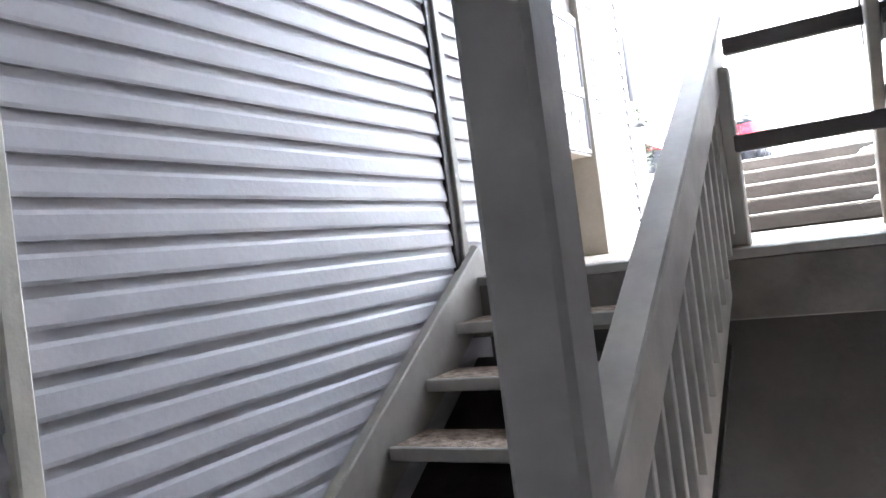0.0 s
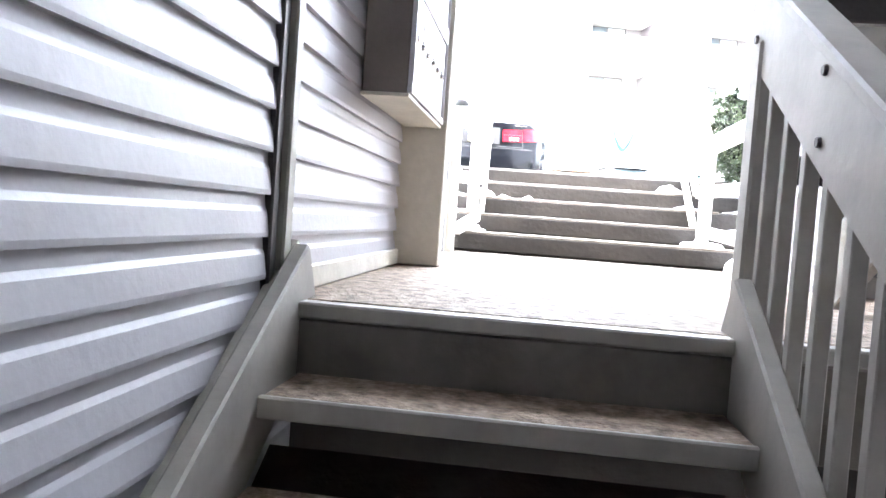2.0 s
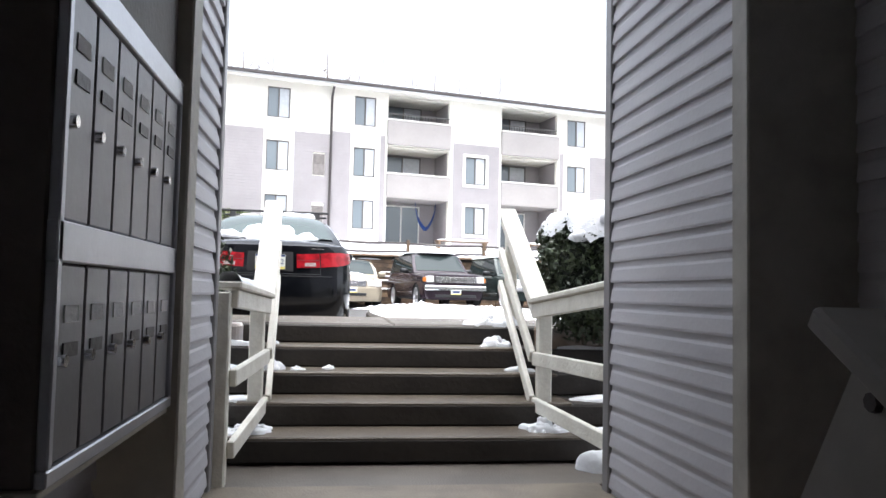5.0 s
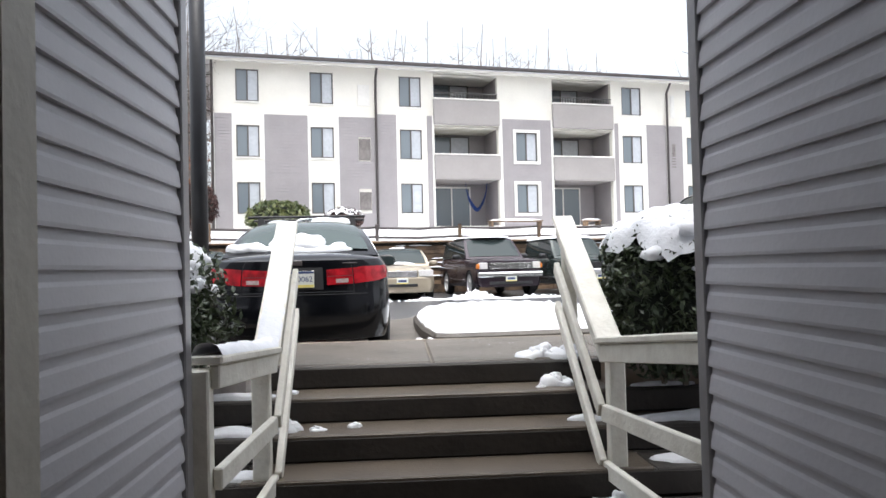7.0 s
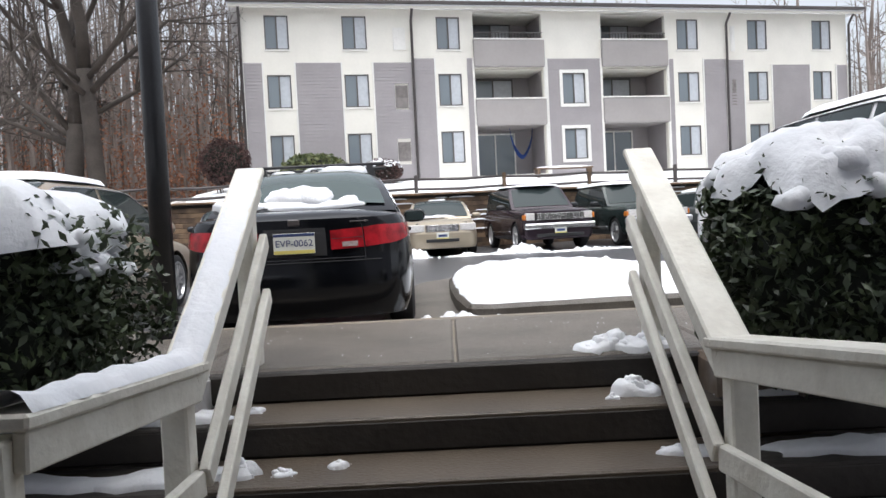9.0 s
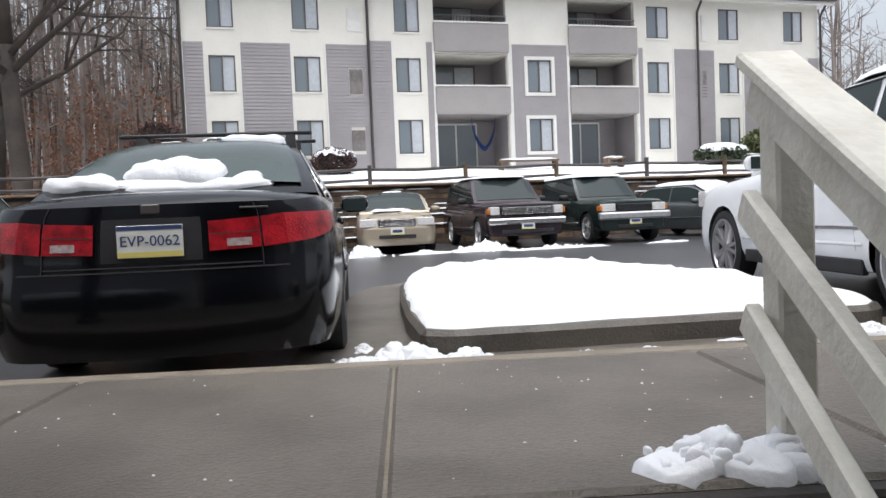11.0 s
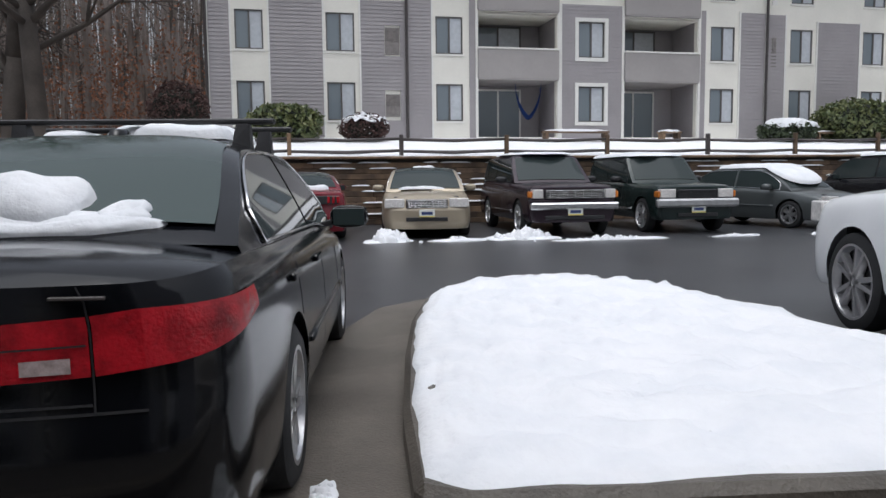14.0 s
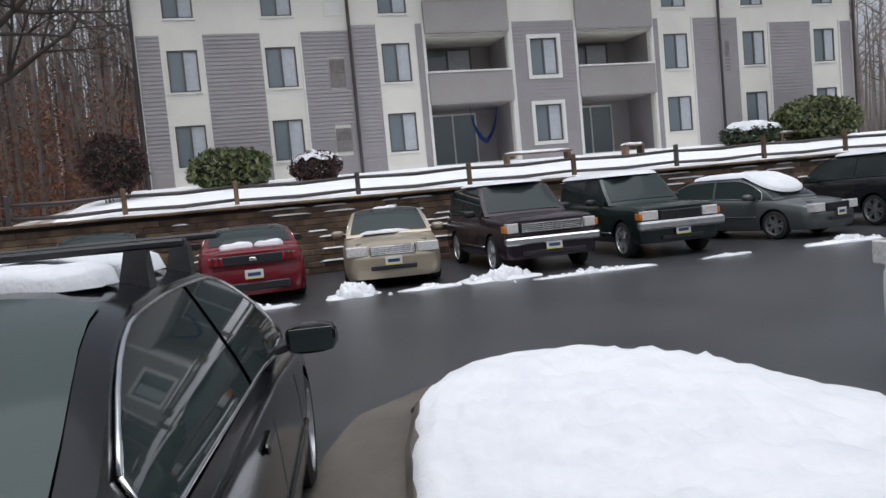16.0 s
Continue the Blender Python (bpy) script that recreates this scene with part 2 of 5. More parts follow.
def lump(cx, cy, rx, ry, h, seed, nx=18, ny=18, power=2.6, rough=0.35, grain=5.0, base=None):
    """A heap of snow: vertices and faces of a lumpy cap with an uneven edge that closes at its foot."""
    vs, fs = [], []
    for j in range(ny + 1):
        rr = j / ny
        for i in range(nx):
            a = 2 * math.pi * i / nx
            edge = 1 + rough * noise.noise(Vector((math.cos(a) * 1.7 + seed, math.sin(a) * 1.7, seed * 1.3)))
            ca, sa = math.cos(a), math.sin(a)
            sq = (abs(ca) ** power + abs(sa) ** power) ** (-1 / power)
            x, y = cx + rx * rr * edge * sq * ca, cy + ry * rr * edge * sq * sa
            z = h * (max(0.0, 1 - rr ** 3.5)) ** 0.5
            z *= 1 + 0.55 * rough * 2 * noise.noise(Vector((x * grain, y * grain, seed)))
            z += 0.12 * h * noise.noise(Vector((x * grain * 3, y * grain * 3, seed + 4))) * (rr < 0.99)
            if j == ny:
                z = -0.015
            vs.append((x, y, z + (base(x, y) if base else 0)))
    for j in range(ny):
        for i in range(nx):
            q = (i + 1) % nx
            fs.append((j * nx + i, (j + 1) * nx + i, (j + 1) * nx + q, j * nx + q))
    return vs, fs


def snow(name, items, m, label, parent=None, group=""):
    s = Soup()
    for it in items:
        opt = dict(it[6]) if len(it) > 6 else {}
        crumbs = opt.pop("crumbs", 0)
        if not crumbs:
            s.add(*lump(*it[:6], **opt))
            continue
        rg = random.Random(int(it[5] * 97))
        cx, cy, rx, ry, h = it[:5]
        s.add(*lump(cx, cy, rx, ry, h * 0.45, it[5], **opt))
        for _ in range(crumbs):
            a, q = rg.uniform(0, 2 * math.pi), abs(rg.gauss(0, 0.5))
            x, y = cx + rx * q * math.cos(a), cy + ry * q * math.sin(a)
            k = rg.uniform(0.15, 0.42) * min(rx, ry) * (1.2 - 0.6 * min(q, 1))
            z = max(0.0, h * 0.40 * (1 - q))
            vs, fs = lump(x, y, k, k * rg.uniform(0.7, 1.1), k * 1.1, rg.random() * 90, 9, 5, rough=0.5, grain=20, power=2.2)
            s.add([(px, py, pz + z) for px, py, pz in vs], fs)
    if parent:
        return put(name, s.mesh(name, SNOW, True), parent, m, label)
    return put(name, s.mesh(name, SNOW, True), None, m, label, "snow", group=group)


def letters(text, size, m, parent, material, name="lettering"):
    cu = bpy.data.curves.new(name, "FONT")
    cu.body, cu.size, cu.extrude, cu.align_x, cu.align_y = text, size, 0.001, "CENTER", "CENTER"
    tmp = bpy.data.objects.new(name, cu)
    scene.collection.objects.link(tmp)
    me = bpy.data.meshes.new_from_object(tmp.evaluated_get(bpy.context.evaluated_depsgraph_get()))
    bpy.data.objects.remove(tmp)
    me.materials.clear()
    me.materials.append(material)
    return put(name, me, parent, m)


# ---- ground, road, pavement ----
def ground_height(x, y):
    v = -x * math.sin(TH) + (y - 36) * math.cos(TH)
    u = x * math.cos(TH) + (y - 36) * math.sin(TH)
    if v < -6.35:
        return ROAD - 0.02
    hill = 2.28 + (min(v, 0.5) + 6.35) / 6.85 * 0.9
    fall = max(0.0, min(1.0, (-7.5 - u) / 9.0))
    return hill * (1 - fall) + fall * (1.35 + 0.02 * min(max(v, 0), 60))


def build_ground():
    us = sorted({*np.linspace(-26, 34, 61).round(2), -300, -120, -60, -40, 60, 120, 300})
    vs_ = sorted({-90, -45, -36.6, -27, -24.9, -18, -12, -6.6, -6.36, -6.34, *np.linspace(-6.2, 2, 10).round(2), 6, 12, 20, 40, 80, 200, 500})
    vs, fs = [], []
    for v in vs_:
        for u in us:
            p = FACADE @ Vector((u, v, 0))
            z = ground_height(p.x, p.y)
            if p.y < 21:
                z = -1.9
            vs.append((p.x, p.y, z))
    w = len(us)
    for j in range(len(vs_) - 1):
        for i in range(w - 1):
            fs.append((j * w + i, j * w + i + 1, (j + 1) * w + i + 1, (j + 1) * w + i))
    return put("ground", mesh_of("ground", vs, fs, SOIL, True), kind="structure", label="winter ground of leaf litter and thin snow", category="ground")


def slab(name, corners, z0, z1, material, label, category, kind="structure", parent=None, bevel=0.01):
    n = len(corners)
    vs = [(x, y, z0) for x, y in corners] + [(x, y, z1) for x, y in corners]
    fs = [tuple(range(n))[::-1], tuple(range(n, 2 * n))] + [(i, (i + 1) % n, n + (i + 1) % n, n + i) for i in range(n)]
    bm = bevelled(vs, fs, bevel)
    me = bpy.data.meshes.new(name)
    bm.to_mesh(me)
    bm.free()
    me.materials.append(material)
    return put(name, me, parent, None, label, category, kind)


build_ground()


def fac(u, v):
    p = FACADE @ Vector((u, v, 0))
    return p.x, p.y


slab("road", [(-60, 10.40), (60, 10.40), fac(70, -6.45), fac(-60, -6.45)], 0.3, ROAD, ASPHALT, "wet black asphalt parking lot", "road")
lawn_u = np.linspace(-9, 34, 30)
lawn = Soup()
for i in range(29):
    for j in range(8):
        quad = []
        for du, dv in ((0, 0), (1, 0), (1, 1), (0, 1)):
            u = lawn_u[i + du]
            v = -6.3 + (j + dv) * 6.3 / 8
            x, y = fac(u, v)
            quad.append((x, y, ground_height(x, y) + 0.05 + 0.025 * noise.noise(Vector((x * 0.9, y * 0.9, 3)))))
        lawn.add(quad, [(0, 1, 2, 3)])
put("lawn", lawn.mesh("lawn", GRAVEL, True), label="sloping lawn covered in fresh snow", category="lawn", kind="structure")

pavement = empty("pavement", Matrix(), "damp tan concrete pavement with joints", "pavement", kind="structure")
edges = [0.725 + 1.262 * k for k in range(-7, 7)]
for i in range(len(edges) - 1):
    slab("paving_slab", [(edges[i] + 0.006, 8.66), (edges[i + 1] - 0.006, 8.66), (edges[i + 1] - 0.006, 10.17), (edges[i] + 0.006, 10.17)], 0.3, WALK_Z, CONC, "", "", "", pavement, 0.012)
slab("bedding", [(-8.1, 8.67), (8.3, 8.67), (8.3, 10.16), (-8.1, 10.16)], 0.28, WALK_Z - 0.015, KERB, "", "", "", pavement, 0)
slab("kerb", [(-8.1, 10.175), (8.3, 10.175), (8.3, 10.33), (-8.1, 10.33)], 0.3, WALK_Z - 0.004, KERB, "", "", "", pavement, 0.03)
gut = slab("gutter", [(-8.1, 10.33), (8.3, 10.33), (8.3, 11.3), (4.0, 12.0), (0.9, 11.4), (0.75, 15.9), (1.0, 16.7), (0.35, 15.9), (0.05, 14.3), (0.1, 11.3), (-8.1, 11.0)], 0.3, ROAD + 0.03, CONC, "wet concrete gutter beside the kerb", "gutter", bevel=0.0)

# ---- kerbed island with snow ----
ISL = [(1.02, 11.68), (0.93, 12.6), (0.88, 13.8), (0.87, 15.0), (0.95, 16.0), (1.2, 16.75), (1.6, 17.2), (2.1, 17.3), (2.65, 17.05), (3.15, 16.4), (3.5, 15.6), (3.75, 14.6), (3.9, 13.4), (4.0, 11.95), (3.85, 11.8), (2.8, 11.72), (1.6, 11.62), (1.2, 11.6)]
ISL = [(x - 0.16, 11.22 + 0.965 * (y - 11.4)) for x, y in ISL]
slab("island_kerb", ISL, 0.3, ROAD + 0.17, WETKERB, "dark wet concrete kerb round a planted island", "kerb", bevel=0.035)


def island_snow():
    cx, cy = 2.1, 14.1
    n = len(ISL)
    rim = []
    for i in range(n):
        a, b = Vector(ISL[i]), Vector(ISL[(i + 1) % n])
        for k in range(6):
            p = a.lerp(b, k / 6)
            d = (Vector((cx, cy)) - p).normalized()
            p += d * (0.05 + 0.05 * noise.noise(Vector((p.x * 3, p.y * 3, 1))))
            rim.append(p)
    c = Vector((cx, cy))
    vs, fs = [], []
    rings = 60
    rp = random.Random(31)
    pits = [(rp.uniform(1.7, 3.5), rp.uniform(11.65, 12.7), rp.uniform(0.05, 0.09), rp.uniform(0.03, 0.06)) for _ in range(34)]
    pits += [(rp.uniform(0.75, 0.95), rp.uniform(11.5, 13.0), 0.06, 0.04) for _ in range(8)]
    for j in range(rings + 1):
        f = j / rings
        for p in rim:
            q = p.lerp(c, f)
            depth = min(1.0, f * 9) ** 0.5 * 0.085
            z = ROAD + 0.16 + depth + min(1, f * 12) * (0.035 * noise.noise(Vector((q.x * 1.4, q.y * 1.4, 2))) + 0.055 * noise.noise(Vector((q.x * 5, q.y * 5, 5))) + 0.03 * noise.noise(Vector((q.x * 13, q.y * 14, 7))))
            z -= min(1, f * 12) * sum(d * math.exp(-((q.x - a) ** 2 + (q.y - b) ** 2) / (w * w)) for a, b, w, d in pits)
            vs.append((q.x, q.y, z))
    m = len(rim)
    for j in range(rings):
        for i in range(m):
            q = (i + 1) % m
            fs.append((j * m + i, (j + 1) * m + i, (j + 1) * m + q, j * m + q))
    me = mesh_of("snow_cover", vs, [f[::-1] for f in fs], SNOW, True)
    put("snow_cover", me, label="thick untouched snow covering the kerbed island", category="snow")


island_snow()

# ---- breezeway: walls, floor, ceiling ----
LX, CX, RX = -0.36, -0.16, 1.72
ENDY = 6.50
wall_left = box("wall_left", LX - 0.25, LX, -2.6, 4.93, -1.6, 5.3, SIDING, bevel=0, kind="structure", label="grey vinyl sided wall beside the stairs", category="wall")
siding("siding_left", wall_left, (LX, -2.6), (LX, 4.91), (1, 0), -1.52, 5.25, SIDING)
wall_left_2 = box("wall_left_2", LX - 0.25, LX + 0.02, 4.95, ENDY + 0.12, -0.3, 5.3, SIDING, bevel=0, kind="structure", label="grey vinyl sided wall at the breezeway mouth", category="wall")
siding("siding_mouth", wall_left_2, (LX + 0.02, 5.0), (LX + 0.02, ENDY + 0.12), (1, 0), -0.08, 5.25, SIDING)
wall_right = box("wall_right", RX, RX + 0.45, 5.15, ENDY, -0.3, 5.3, SIDING, bevel=0, kind="structure", label="grey vinyl sided wall at the breezeway mouth", category="wall")
siding("siding_right", wall_right, (RX, 5.2), (RX, ENDY), (-1, 0), -0.08, 5.25, SIDING)
wall_back = box("wall_stair_right", 2.12, 2.35, -2.6, 5.15, -1.6, 5.3, SIDING, bevel=0, kind="structure", label="grey vinyl sided wall behind the upper stair", category="wall")
siding("siding_stair", wall_back, (2.12, -2.6), (2.12, 5.15), (-1, 0), -1.52, 5.25, SIDING)
box("wall_front_left", -9.0, LX - 0.255, ENDY - 0.25, ENDY, -0.3, 7.5, SIDING, bevel=0, kind="structure", label="grey sided front wall of the building", category="wall")
box("wall_front_right", RX + 0.45, 9.0, ENDY - 0.25, ENDY, -0.3, 7.5, SIDING, bevel=0, kind="structure", label="grey sided front wall of the building", category="wall")
box("wall_front_top", LX - 0.25, RX + 0.45, ENDY - 0.25, ENDY, 5.31, 7.5, SIDING, bevel=0, kind="structure", label="grey sided wall above the breezeway mouth", category="wall")
# unseen wall, added so light enters only through the breezeway mouth
box("wall_rear", -0.61, 2.35, -2.85, -2.605, -1.6, 5.3, SIDING, bevel=0, kind="structure", label="unseen wall added behind the stair foot to block light from the rear", category="wall")
# unseen ceiling; height and length set to block skylight over the stairs
box("ceiling", -0.61, 2.35, -2.6, ENDY - 0.26, 5.31, 5.45, BLD_WHITE, bevel=0, kind="structure", label="unseen breezeway ceiling added to shut out the sky overhead", category="ceiling")
for nm, x0, x1, y0, y1 in (("trim_mouth_left", LX + 0.0, LX + 0.05, ENDY + 0.06, ENDY + 0.148), ("trim_mouth_right", RX - 0.028, RX + 0.02, ENDY - 0.06, ENDY + 0.028)):
    box(nm, x0, x1, y0, y1, -0.08, 5.3, MAILGREY, kind="structure", label="grey metal corner trim", category="trim")
box("trim_chase", LX - 0.01, CX + 0.03, 4.86, 4.99, 0.002, 5.3, TRIM, kind="structure", label="cream painted corner boards under the mailboxes", category="trim")
box("trim_right", RX - 0.03, RX + 0.39, 5.08, 5.19, 0.002, 5.3, STAIRPAINT, kind="structure", label="grey painted corner board", category="trim")
box("trim_wall_post", LX - 0.002, LX + 0.045, 3.16, 3.22, 0.005, 5.3, STAIRPAINT, kind="structure", label="narrow painted conduit strip on the siding", category="trim")
box("baseboard", LX + 0.023, LX + 0.040, 3.235, 4.855, 0.002, 0.075, TRIM, kind="structure", label="cream painted baseboard strip along the siding", category="trim")
# dark strip painted in for the shadow between siding ends and post
box("trim_shadow_strip", LX + 0.004, LX + 0.028, 3.105, 3.157, 0.005, 5.3, DARKTRIM, kind="structure", label="dark strip standing in for the shadow gap where the siding ends", category="trim")
box("trim_lower_post", LX - 0.002, LX + 0.05, 0.93, 0.99, -1.5, 5.3, TRIM, kind="structure", label="pale vertical trim strip on the siding", category="trim")

slab("floor_landing", [(LX, 3.235), (2.12, 3.235), (2.12, 5.15), (RX, 5.15), (RX, 6.30), (LX, 6.30)], -0.16, 0.0, AGG, "brown exposed aggregate concrete landing", "floor", bevel=0.006)
slab("floor_threshold", [(LX, 6.305), (RX, 6.305), (RX, 6.66), (LX, 6.66)], -0.3, -0.004, KERB, "pale concrete threshold strip", "floor", bevel=0.006)
slab("floor_pad", [(-3.2, 6.665), (4.8, 6.665), (4.8, 7.3), (-3.2, 7.3)], -0.4, -0.012, CONC, "concrete pad at the foot of the outdoor steps", "floor", bevel=0.0)
slab("floor_lower", [(LX, -2.6), (2.12, -2.6), (2.12, 1.2), (LX, 1.2)], -1.7, -1.5, CONC, "lower concrete floor at the foot of the stairs", "floor", bevel=0.0)
box("landing_fascia", LX + 0.006, 2.11, 3.18, 3.232, -0.29, -0.046, FASCIA, kind="structure", label="grubby brown painted fascia beam under the landing edge", category="trim")
box("trim_landing_edge", LX + 0.006, 2.11, 3.165, 3.232, -0.044, -0.002, STAIRPAINT, kind="structure", label="pale painted nosing along the landing edge", category="trim")
# added sheet, its near-black colour stands in for the shade under the landing
box("shade_wall_under_landing", LX + 0.03, 2.08, 3.36, 3.44, -1.6, -0.17, RISER_AND_SHADE, bevel=0, kind="structure", label="added near-black sheet standing in for the shade below the landing", category="wall")

# ---- lower stairs with guard ----
RUN, RISE_IN = 0.316, 0.188
XL, XR = -0.31, 0.83


def lower_stairs():
    st = empty("staircase", pose(0, 0, 0), "painted timber stairs with aggregate treads and slatted guard", "stairs")
    tread = Soup()
    tread.add(box_data(XL + 0.045, XR - 0.02, 0, 0.28, -0.012, 0), BOXF)
    bm = bevelled(box_data(XL + 0.045, XR - 0.02, 0.022, 0.28, -0.045, 0), BOXF, 0.005)
    me_t = bpy.data.meshes.new("tread")
    bm.to_mesh(me_t)
    bm.free()
    me_t.materials.append(AGG)
    bm = bevelled(box_data(XL + 0.04, XR - 0.015, 0.0, 0.021, -0.05, 0.002), BOXF, 0.005)
    me_n = bpy.data.meshes.new("nosing")
    bm.to_mesh(me_n)
    bm.free()
    me_n.materials.append(STAIRPAINT)
    for k in range(1, 8):
        m = Matrix.Translation((0, 3.22 - RUN * k, -RISE_IN * k))
        t = put("tread", me_t, st, m, "speckled aggregate tread")
        put("nosing", me_n, t)
    s = RISE_IN / RUN
    for nm, x in (("stringer", XL + 0.02), ("stringer", XR + 0.005)):
        beam(nm, (x, 3.3, 0.03), (x, 0.72, 0.03 - s * 2.58), 0.045, 0.27, STAIRPAINT, st, 0.006)
    beam("wall_cap", (LX + 0.03, 3.3, 0.14), (LX + 0.03, 0.72, 0.14 - s * 2.58), 0.03, 0.03, STAIRPAINT, st, 0.004)
    # added sloping sheet, coloured near-black as the shade behind the open treads
    beam("shade_sheet", (0.25, 3.2, -0.40), (0.25, 0.95, -0.40 - s * 2.25), 1.16, 0.03, RISER_AND_SHADE, st, 0)
    gx = XR + 0.045
    beam("guard_board", (gx, 3.45, 0.86), (gx, 0.98, 0.86 - s * 2.47), 0.045, 0.225, STAIRPAINT, st, 0.012, "wide sloping guard board with chipped paint")
    beam("guard_cap", (gx, 3.44, 0.985), (gx, 0.98, 0.985 - s * 2.46), 0.09, 0.03, STAIRPAINT, st, 0.006)
    y = 3.36
    while y > 1.1:
        zb = 0.10 - s * (3.3 - y)
        box("baluster", gx - 0.016, gx + 0.016, y - 0.016, y + 0.016, zb, zb + 0.76, STAIRPAINT, st, 0.003)
        y -= 0.135
    box("newel_post", gx - 0.03, gx + 0.06, 3.30, 3.39, 0.0, 0.75, STAIRPAINT, st, 0.008)
    for y, z in ((3.36, 0.90), (3.36, 0.76), (2.85, 0.58), (2.85, 0.44)):
        bolt = Soup()
        bolt.tube([(gx - 0.022, y, z), (gx - 0.03, y, z)], [0.012, 0.010], 8)
        put("bolt", bolt.mesh("bolt", DARKTRIM), st)


lower_stairs()
box("support_post", 1.02, 1.10, 0.62, 0.70, -1.5, 5.305, STAIRPAINT, bevel=0.008, kind="structure", label="square painted timber post at the stair foot", category="post")


def upper_stairs():
    st = empty("upper_staircase", pose(0, 0, 0), "brown painted timber stairs climbing to the next floor", "stairs")
    s = 0.6
    for x in (1.46, 2.05):
        beam("stringer", (x, 4.35, 0.12), (x, 0.35, 0.12 + s * 4.0), 0.045, 0.28, STAIRPAINT, st, 0.006)
    bm = bevelled(box_data(1.485, 2.028, 0, 0.29, -0.05, 0), BOXF, 0.005)
    me = bpy.data.meshes.new("tread")
    bm.to_mesh(me)
    bm.free()
    me.materials.append(DARKTRIM)
    for k in range(1, 12):
        put("tread", me, st, Matrix.Translation((0, 4.22 - RUN * k, 0.19 * k)))
    beam("handrail", (1.46, 3.9, 1.25), (1.46, 1.4, 1.25 + s * 2.5), 0.05, 0.09, STAIRPAINT, st)
    for y in (3.8, 3.1, 2.4):
        box("baluster", 1.44, 1.48, y - 0.02, y + 0.02, 0.1 + s * (4.35 - y), 1.25 + s * (3.9 - y), STAIRPAINT, st, 0.003)
    return st


upper_stairs()
guard = empty("landing_guard", pose(0, 0, 0), "two dark horizontal rails along the landing edge", "railing")
for z in (0.42, 0.82):
    beam("rail", (0.93, 3.27, z), (2.09, 3.27, z), 0.04, 0.07, DARKTRIM, guard)
box("post", 1.86, 1.95, 3.25, 3.33, 0.0, 0.9, DARKTRIM, guard)
notice = box("paper_notice", 2.085, 2.093, 3.75, 3.97, 1.2, 1.5, PAPER, bevel=0.001, label="white paper notice pinned to the siding", category="notice")
for i in range(3):
    box("text_line", 2.0835, 2.0848, 3.79, 3.93 - 0.02 * i, 1.42 - i * 0.05, 1.432 - i * 0.05, BLACKM, notice, 0)


# ---- mailboxes ----
def mailboxes():
    u = empty("mailbox_unit", pose(0, 0, 0), "wall mounted grey metal apartment mailboxes in brown box", "mailbox")
    x1 = CX - 0.012
    box("case", LX + 0.024, x1, 3.96, 4.85, 0.67, 2.2, BROWNBOX, u, 0.004, "brown painted case with cream base")
    box("base_board", LX + 0.024, x1 + 0.012, 3.945, 4.856, 0.655, 0.669, TRIM, u, 0.002)
    face = x1 + 0.002
    z0, z1 = 0.70, 1.515
    box("frame", face, face + 0.02, 3.955, 4.855, z0 - 0.028, z0, MAILFRAME, u, 0.003)
    box("frame", face, face + 0.02, 3.955, 4.855, 1.04, 1.11, MAILFRAME, u, 0.003)
    box("frame", face, face + 0.02, 3.955, 4.855, z1, z1 + 0.065, MAILFRAME, u, 0.003)
    for y in (3.958, 4.83):
        box("frame", face, face + 0.02, y, y + 0.022, z0, z1, MAILFRAME, u, 0.003)
    n = 6
    w = (4.826 - 3.984) / n
    for a, b in ((0.703, 1.037), (1.113, 1.512)):
        for i in range(n):
            y = 3.984 + i * w
            d = box("door", face, face + 0.012, y + 0.005, y + w - 0.005, a, b, MAILGREY, u, 0.003)
            box("slot", face + 0.0125, face + 0.015, y + 0.035, y + w - 0.035, b - 0.16, b - 0.135, DARKTRIM, d, 0)
            box("name_card", face + 0.0125, face + 0.0142, y + 0.035, y + w - 0.035, b - 0.10, b - 0.07, PAPER, d, 0)
            s = Soup()
            s.tube([(face + 0.012, y + 0.025, a + 0.17), (face + 0.024, y + 0.025, a + 0.17)], [0.013, 0.011], 10)
            put("lock", s.mesh("lock", CHROME, True, 40), d)


mailboxes()

# ---- outdoor steps ----
STEP_Y = [7.15 + 0.36 * i for i in range(5)]
STEP_Z = [0.15 * (i + 1) for i in range(5)]
steps = empty("outdoor_steps", pose(0, 0, 0), "dark wet timber steps with brown concrete treads", "steps", kind="structure")
for i in range(5):
    box("riser", -3.2, 4.8, STEP_Y[i], STEP_Y[i] + 0.07, STEP_Z[i] - 0.15, STEP_Z[i] - 0.012, RISER_AND_SHADE, steps, 0.012)
    if i < 4:
        box("tread", -0.32, 1.84, STEP_Y[i] + 0.004, STEP_Y[i + 1] + 0.01, STEP_Z[i] - 0.05, STEP_Z[i], TREAD, steps, 0.008)
        for x0, x1 in ((-3.2, -0.33), (1.85, 4.8)):
            box("ledge", x0, x1, STEP_Y[i] + 0.004, STEP_Y[i + 1] + 0.01, STEP_Z[i] - 0.05, STEP_Z[i] - 0.008, RISER_AND_SHADE, steps, 0.008)
box("fill", -3.2, 4.8, STEP_Y[0] + 0.08, STEP_Y[4] + 0.06, -0.5, -0.02, RISER_AND_SHADE, steps, 0)
box("fill", -3.2, 4.8, STEP_Y[4] + 0.075, 8.655, 0.2, WALK_Z - 0.012, CONC, steps, 0)


